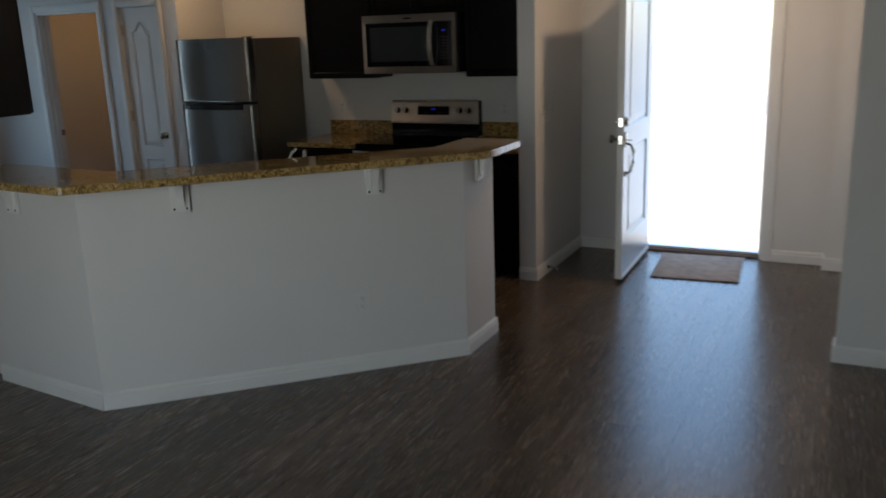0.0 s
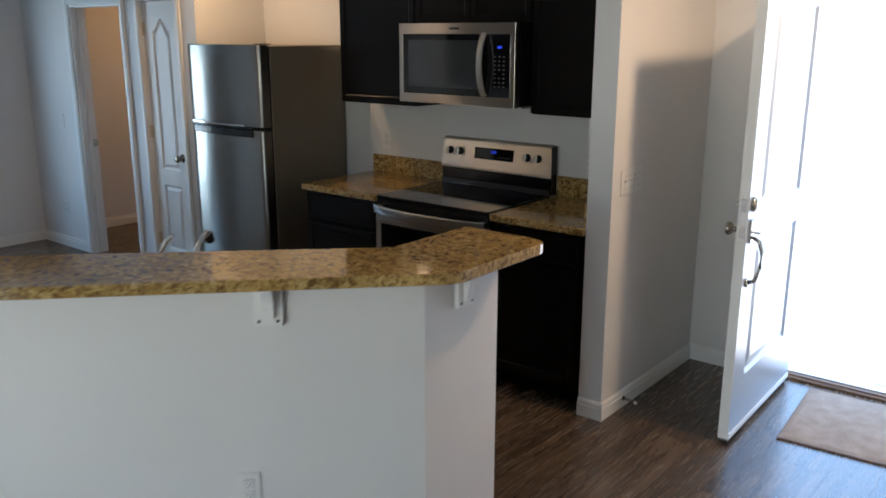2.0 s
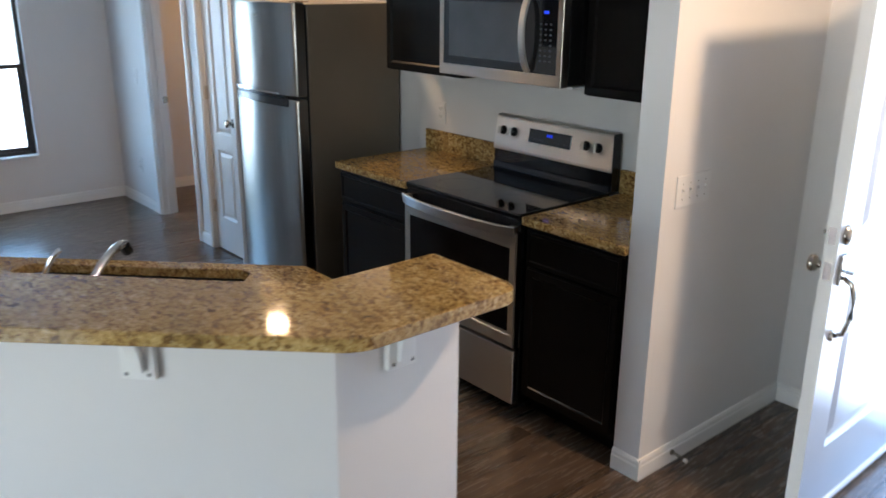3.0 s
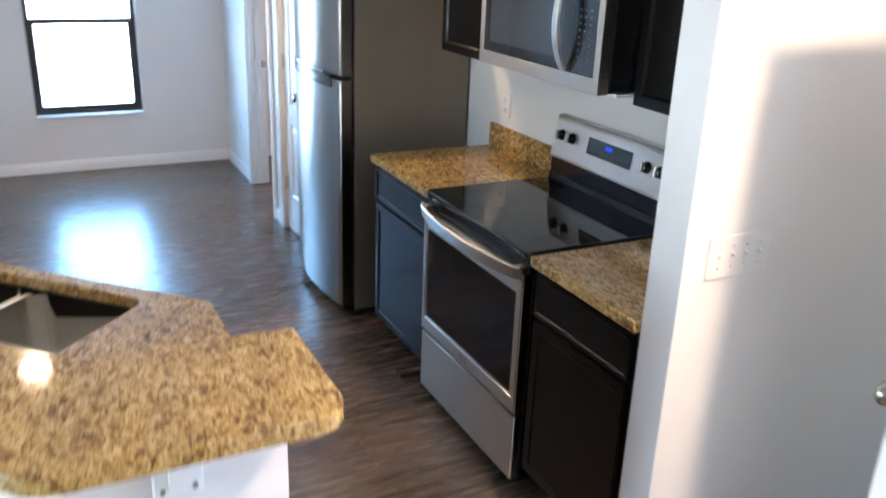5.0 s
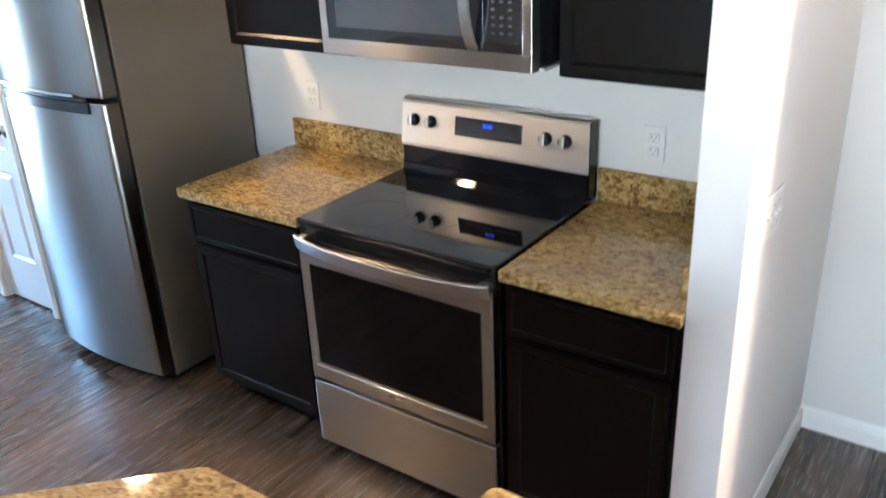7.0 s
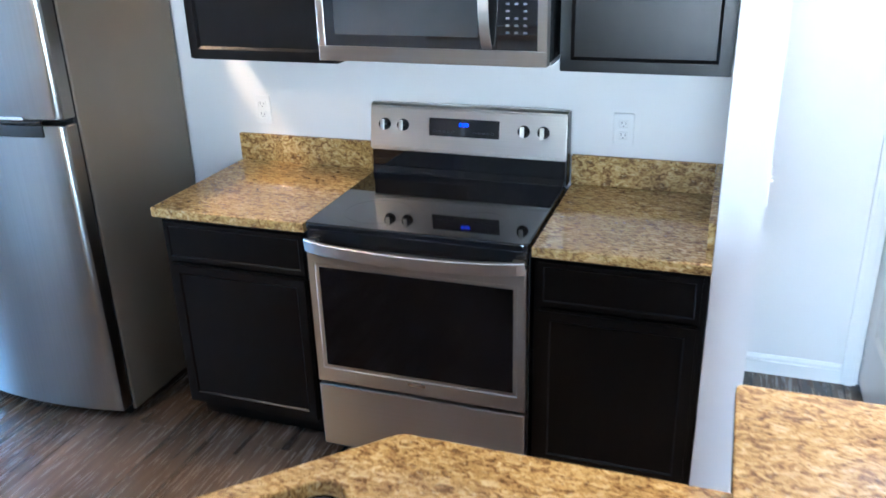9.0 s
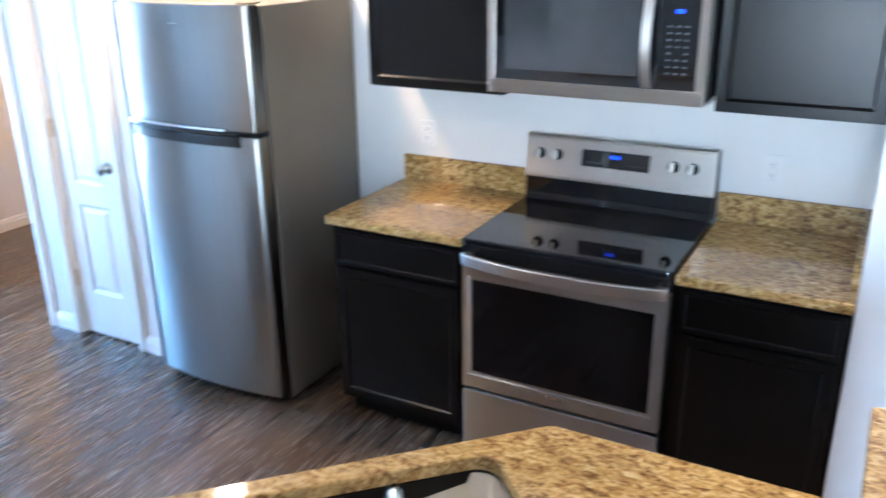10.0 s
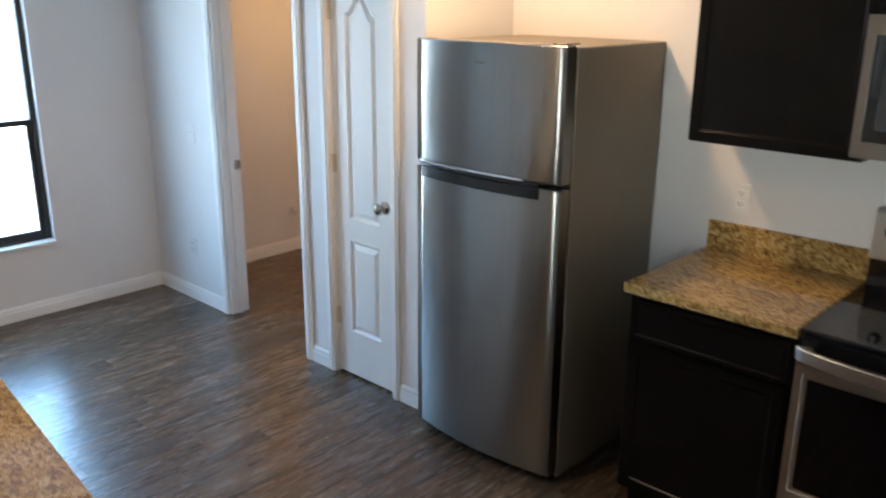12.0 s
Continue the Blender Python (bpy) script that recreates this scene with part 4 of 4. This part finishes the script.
# ---- electrical plates ----
def outlet(m, label, group="outlets"):
    c = thing("outlet", m, label, "outlet", group)
    part("plate", box((-0.036, -0.006, -0.058), (0.036, -0.0005, 0.058), 0.0025), PLATE, c)
    for z in (-0.021, 0.021):
        r = part("receptacle", box((-0.017, -0.0085, z - 0.014), (0.017, -0.0062, z + 0.014), 0.004), PLATE, c)
        part("slot", boxes([((-0.008, -0.0092, z - 0.001), (-0.006, -0.0086, z + 0.009)), ((0.006, -0.0092, z - 0.001), (0.008, -0.0086, z + 0.007)), ((-0.002, -0.0092, z - 0.010), (0.002, -0.0086, z - 0.006))]), SLOT, r)
    return c


def switch(m, gangs, label):
    c = thing("switch_plate", m, label, "light switch")
    w = 0.024 + 0.046 * gangs
    part("plate", box((-w / 2, -0.006, -0.058), (w / 2, -0.0005, 0.058), 0.0025), PLATE, c)
    for k in range(gangs):
        x = (k - (gangs - 1) / 2) * 0.046
        part("toggle", add_box(box((x - 0.006, -0.0075, -0.013), (x + 0.006, -0.0062, 0.013)), (x - 0.004, -0.016, 0.001), (x + 0.004, -0.007, 0.010), 0.001), PLATE, c)
        for z in (-0.028, 0.028):
            part("screw", box((x - 0.002, -0.0070, z - 0.002), (x + 0.002, -0.0062, z + 0.002)), NICKEL, c)
    return c


outlet(pose(*on_pony(0.56), 0.372, 0, 0, 44.2), "white duplex outlet on the half wall")
outlet(pose(-0.495, 0, 1.125), "white duplex outlet above the granite upstand")
outlet(pose(0.945, 0, 1.125), "white duplex outlet above the counter beside the range")
outlet(pose(-3.735, -0.505, 0.35), "white duplex outlet low on the wall by the doorway")
switch(pose(-3.655, -0.505, 1.075), 1, "white single light switch beside the doorway")
switch(pose(1.410, -0.440, 1.125, 0, 0, 90), 4, "white four-gang light switch plate in the entry")
jack = thing("cable_jack", pose(-4.17, 0.560, 0.33, 0, 0, 90), "white wall jack with a short loose cable", "wall jack")
part("plate", box((-0.036, -0.006, -0.058), (0.036, -0.0005, 0.058), 0.0025), PLATE, jack)
part("cable", tube([(0, -0.006, 0.0), (0, -0.05, 0.01), (-0.02, -0.085, -0.02), (-0.05, -0.10, 0.02), (-0.06, -0.09, 0.07)], 0.011, 8), PLATE, jack, smooth=True)


# ---- doors ----
def knob_set(parent, x, y, z, sy, material=NICKEL, reach=0.058):
    m = pose(x, y, z, 90 if sy < 0 else -90, 0, 0)
    k = part("knob", turned([(0.030, 0.0005), (0.030, 0.006), (0.013, 0.010), (0.011, 0.028), (0.022, 0.034), (0.027, 0.044), (0.025, 0.054), (0.012, reach)], m), material, parent, "satin nickel door knob", True)
    return k


def pantry_door():
    d = thing("door_1", pose(-2.073, -0.515, 0.012), "closed white two-panel pantry door with an arched top panel", "door")
    tagged(d, kind="structure")
    hw, t, top = 0.210, 0.034, 1.970
    bm = bmesh.new()
    # front skin with two sunk panels
    def ring(x0, x1, z0, z1, arched, k=0.0):
        pts = [(x0 + k, z0 + k), (x1 - k, z0 + k)]
        if arched:
            w, mid = (x1 - x0) / 2 - k, (x0 + x1) / 2
            for i in range(15):
                a = 1 - 2 * i / 14
                pts.append((mid + w * a, z1 - k - 0.085 + 0.085 * (0.5 + 0.5 * math.cos(math.pi * a)) ** 1.3))
        else:
            pts += [(x1 - k, z1 - k), (x0 + k, z1 - k)]
        return pts

    def loop(pts, y):
        return [bm.verts.new((x, y, z)) for x, z in pts]

    y0 = -t
    outer = loop([(-hw, 0), (hw, 0), (hw, top), (-hw, top)], y0)
    edges = [bm.edges.new((outer[i], outer[(i + 1) % 4])) for i in range(4)]
    panels = [(-0.106, 0.106, 0.235, 0.71, False), (-0.106, 0.106, 0.82, 1.86, True)]
    firsts = []
    for p in panels:
        a = loop(ring(*p), y0)
        edges += [bm.edges.new((a[i], a[(i + 1) % len(a)])) for i in range(len(a))]
        firsts.append(a)
    bmesh.ops.triangle_fill(bm, edges=edges, use_beauty=True, normal=(0, -1, 0))
    for p, a in zip(panels, firsts):
        prev = a
        for k, y in ((0.012, y0 + 0.010), (0.020, y0 + 0.010), (0.040, y0 + 0.002)):
            nxt = loop(ring(*p, k), y)
            for i in range(len(a)):
                j = (i + 1) % len(a)
                bm.faces.new((prev[i], prev[j], nxt[j], nxt[i]))
            prev = nxt
        bm.faces.new(prev)
    back = loop([(-hw, 0), (hw, 0), (hw, top), (-hw, top)], 0)
    bm.faces.new(back)
    for i in range(4):
        j = (i + 1) % 4
        bm.faces.new((outer[i], outer[j], back[j], back[i]))
    slab = part("slab", bm, DOORPAINT, d)
    knob_set(d, 0.150, -t, 0.918, -1)
    part("latch_plate", box((hw + 0.0005, -t - 0.001, 0.885), (hw + 0.003, -t + 0.02, 0.945)), NICKEL, d)
    for z in (0.30, 1.08, 1.79):
        h = part("hinge", cyl((-hw - 0.008, -t - 0.006, z - 0.045), (-hw - 0.008, -t - 0.006, z + 0.045), 0.0085, n=12), HINGE, d, "cream painted-over hinge")
        part("leaf", box((-hw + 0.0005, -t - 0.003, z - 0.044), (-hw + 0.022, -t - 0.0005, z + 0.044)), HINGE, h)


pantry_door()


def hall_door():
    d = thing("door_2", pose(-2.572, -0.375, 0.012, 0, 0, 90), "white interior door standing open beyond the doorway", "door")
    tagged(d, kind="structure")
    bm = panel_front((0, 0, 0), (0.78, 0.035, 1.96), 0.12, 0.02, 0.008)
    part("slab", bm, DOORPAINT, d)
    knob_set(d, 0.72, 0.0355, 0.91, 1)


hall_door()


def front_door():
    """Hinged at its origin, the leaf along -y, the outer face towards +x."""
    d = thing("door_3", pose(1.902, 0.420, 0.014, 0, 0, 1.4), "panelled front door, grey-blue outside and white inside, standing open", "front door")
    tagged(d, kind="structure")
    w, t, top = 0.903, 0.044, 2.02
    # the leaf is built along -x with the outer face at -y, then turned so that -x becomes -y
    bm2 = bmesh.new()
    def slab_loop(x0, x1, z0, z1, y):
        return [bm2.verts.new((x, y, z)) for x, z in ((x0, z0), (x1, z0), (x1, z1), (x0, z1))]
    for y, s in ((-t, -1), (0.0, 1)):
        outer = slab_loop(-w, 0, 0.012, top, y)
        edges = [bm2.edges.new((outer[i], outer[(i + 1) % 4])) for i in range(4)]
        rings = []
        for z0, z1 in ((0.275, 0.885), (1.03, 1.89)):
            a = slab_loop(-w + 0.15, -0.15, z0, z1, y)
            edges += [bm2.edges.new((a[i], a[(i + 1) % 4])) for i in range(4)]
            rings.append((a, z0, z1))
        bmesh.ops.triangle_fill(bm2, edges=edges, use_beauty=True, normal=(0, s, 0))
        for a, z0, z1 in rings:
            prev = a
            for k, dy in ((0.016, 0.011), (0.030, 0.011), (0.060, 0.003)):
                nxt = slab_loop(-w + 0.15 + k, -0.15 - k, z0 + k, z1 - k, y - s * dy)
                for i in range(4):
                    bm2.faces.new((prev[i], prev[(i + 1) % 4], nxt[(i + 1) % 4], nxt[i]))
                prev = nxt
            bm2.faces.new(prev)
        if s < 0:
            front = outer
    for i in range(4):
        j = (i + 1) % 4
        bm2.faces.new((front[i], front[j], outer[j], outer[i]))
    turn = Matrix.Rotation(radians(90), 4, "Z")
    bmesh.ops.transform(bm2, matrix=turn, verts=bm2.verts)
    leaf = part("leaf", bm2, ENTRY, d, "grey-blue outer face with white edge and inside")
    leaf.data.materials.append(TRIM)
    for poly in leaf.data.polygons:
        poly.material_index = 0 if poly.center.x > t - 0.013 and abs(poly.normal.x) > 0.05 else 1
    # after the turn: outer face at x = +t, free edge at y = -w
    part("sweep", box((0.002, -w + 0.004, 0.0), (t - 0.002, -0.004, 0.0115)), RUBBER, d)
    part("edge_strip", box((t + 0.0005, -w + 0.003, 0.014), (t + 0.006, -0.01, 0.040), 0.001), TRIM, d, "white drip strip along the foot")
    y = -w + 0.050
    part("deadbolt", turned([(0.032, 0.0005), (0.032, 0.008), (0.024, 0.016), (0.020, 0.020)], pose(t, y, 1.070, 0, 90, 0)), NICKEL, d, "satin nickel deadbolt", True)
    part("thumb_turn", box((-0.022, y - 0.022, 1.063), (-0.0005, y + 0.022, 1.077), 0.003), NICKEL, d)
    hs = part("handle_set", box((t + 0.0005, y - 0.026, 0.905), (t + 0.010, y + 0.026, 1.005), 0.008), NICKEL, d, "satin nickel thumb-latch entry handle")
    part("grip", tube([(t + 0.010, y, 0.93), (t + 0.040, y, 0.915), (t + 0.055, y, 0.875), (t + 0.052, y, 0.80), (t + 0.035, y, 0.745), (t + 0.010, y, 0.730)], [0.008, 0.009, 0.010, 0.010, 0.009, 0.009], 10), NICKEL, hs, smooth=True)
    part("thumb_latch", box((t + 0.010, y - 0.012, 0.948), (t + 0.045, y + 0.012, 0.955), 0.002), NICKEL, hs)
    part("foot_rose", turned([(0.020, 0.0005), (0.018, 0.008), (0.010, 0.012)], pose(t, y, 0.728, 0, 90, 0)), NICKEL, hs, smooth=True)
    part("knob", turned([(0.032, 0.0005), (0.032, 0.006), (0.013, 0.010), (0.012, 0.030), (0.024, 0.036), (0.029, 0.046), (0.027, 0.056), (0.012, 0.061)], pose(0, y, 0.955, 0, -90, 0)), NICKEL, d, "satin nickel inside knob", True)
    for z in (0.955, 1.070):
        part("latch_plate", box((0.010, -w - 0.002, z - 0.028), (0.034, -w - 0.0003, z + 0.028)), CHROME, d)
    for z in (0.25, 1.05, 1.82):
        part("hinge", cyl((-0.004, 0.006, z - 0.05), (-0.004, 0.006, z + 0.05), 0.007, n=12), NICKEL, d)


front_door()

rug = thing("doormat", pose(2.385, 0.080, 0.0015, 0, 0, 4.0), "brown-beige woven doormat on the floor inside the front door", "doormat")
bm = bmesh.new()
bmesh.ops.create_grid(bm, x_segments=26, y_segments=30, size=0.5)
for v in bm.verts:
    edge = min(0.5 - abs(v.co.x), 0.5 - abs(v.co.y))
    v.co = Vector((v.co.x * 0.57, v.co.y * 0.655, 0.010 + 0.003 * noise.noise(v.co * 9) - (0.006 if edge < 0.01 else 0)))
low = bmesh.ops.extrude_face_region(bm, geom=list(bm.faces))["geom"]
for v in low:
    if isinstance(v, bmesh.types.BMVert):
        v.co.z = 0.0005
part("mat", bm, MAT_RUG, rug)
part("border", boxes([((-0.291, -0.3305, 0.0004), (-0.2855, 0.3305, 0.008)), ((0.2855, -0.3305, 0.0004), (0.291, 0.3305, 0.008)), ((-0.291, -0.336, 0.0004), (0.291, -0.331, 0.008)), ((-0.291, 0.331, 0.0004), (0.291, 0.336, 0.008))]), WOODSTRIP, rug, "darker brown bound edge")

stop = thing("door_stop", pose(1.424, -0.42, 0.05), "small spring door stop on the baseboard", "door stop")
part("rose", cyl((0, 0, 0), (0.006, 0, 0), 0.012, n=14), NICKEL, stop)
bm = bmesh.new()
part("spring", tube([(0.006 + 0.055 * k / 60, 0.006 * math.cos(k * 0.9), 0.006 * math.sin(k * 0.9) - 0.008 * (k / 60) ** 2) for k in range(61)], 0.0016, 6), NICKEL, stop)
part("tip", cyl((0.061, 0, -0.008), (0.074, 0, -0.009), 0.008, n=14), PLATE, stop, "white rubber tip")


# ---- ceiling lamps ----
def can_light(x, y):
    c = thing("ceiling_light", pose(x, y, H), "round recessed ceiling light, switched on", "ceiling light", "recessed lights")
    part("trim_ring", turned([(0.070, -0.001), (0.095, -0.001), (0.095, -0.006), (0.088, -0.010), (0.070, -0.008)]), TRIM, c)
    part("lens", cyl((0, 0, -0.004), (0, 0, -0.0015), 0.0695, n=32), LAMPGLOW, c, "glowing warm lens")


for x, y in ((-1.25, -0.68), (-1.30, -2.14), (2.45, -0.50), (-3.35, 0.65)):
    can_light(x, y)


# ---- plank floor, last ----
structure("floor_base", boxes([((-4.32, -7.12, -0.15), (6.12, 0.55, -0.0085)), ((-4.32, 0.55, -0.15), (-2.40, 1.82, -0.0085))]), SLOT, "subfloor below the planks", "floor")
floor = tagged(new("floor"), "dark grey-brown wood-look vinyl plank floor", "floor", "", "structure")
PW, PL, GAP = 0.178, 1.22, 0.0005


def plank_geo(w, ln, x, y):
    a, b, c = w / 2 - GAP / 2, ln / 2 - GAP / 2, 0.0001
    vs = [(x + sx * (a - k), y + sy * (b - k), z) for k, z in ((0, -0.008), (0, -0.0006), (c, 0.0)) for sx, sy in ((-1, -1), (1, -1), (1, 1), (-1, 1))]
    fs = [(8, 9, 10, 11)]
    for r in (0, 4):
        fs += [(r + i, r + (i + 1) % 4, r + 4 + (i + 1) % 4, r + 4 + i) for i in range(4)]
    return vs, fs


rest_v, rest_f = [], []
mesh_cache = {}
x = -4.20
while x < 5.99:
    w = min(PW, 6.0 - x)
    y = -7.0 - random.random() * 1.1
    while y < 1.70:
        y0, y1 = max(y, -7.0), min(y + PL, 1.70 if x < -2.55 else 0.50)
        if y1 - y0 > 0.02:
            cx, cy = x + w / 2, (y0 + y1) / 2
            if -4.2 < cx < 3.35 and -4.4 < cy < 0.9 and not (cy > 0.62 and cx > -2.5):
                key = (round(w, 4), round(y1 - y0, 4))
                if key not in mesh_cache:
                    vs, fs = plank_geo(key[0], key[1], 0, 0)
                    me = bpy.data.meshes.new("plank")
                    me.from_pydata(vs, [], fs)
                    me.materials.append(VINYL)
                    mesh_cache[key] = me
                ob = new("plank", mesh_cache[key])
                ob.location = (cx, cy, 0)
                ob.parent = floor
            else:
                vs, fs = plank_geo(w, y1 - y0, cx, cy)
                k = len(rest_v)
                rest_v += vs
                rest_f += [tuple(i + k for i in f) for f in fs]
        y += PL
    x += PW
me = bpy.data.meshes.new("planks_beyond")
me.from_pydata(rest_v, [], rest_f)
me.materials.append(VINYL)
tagged(new("planks_beyond", me), "more of the same vinyl planks", "", "", "stuff").parent = floor
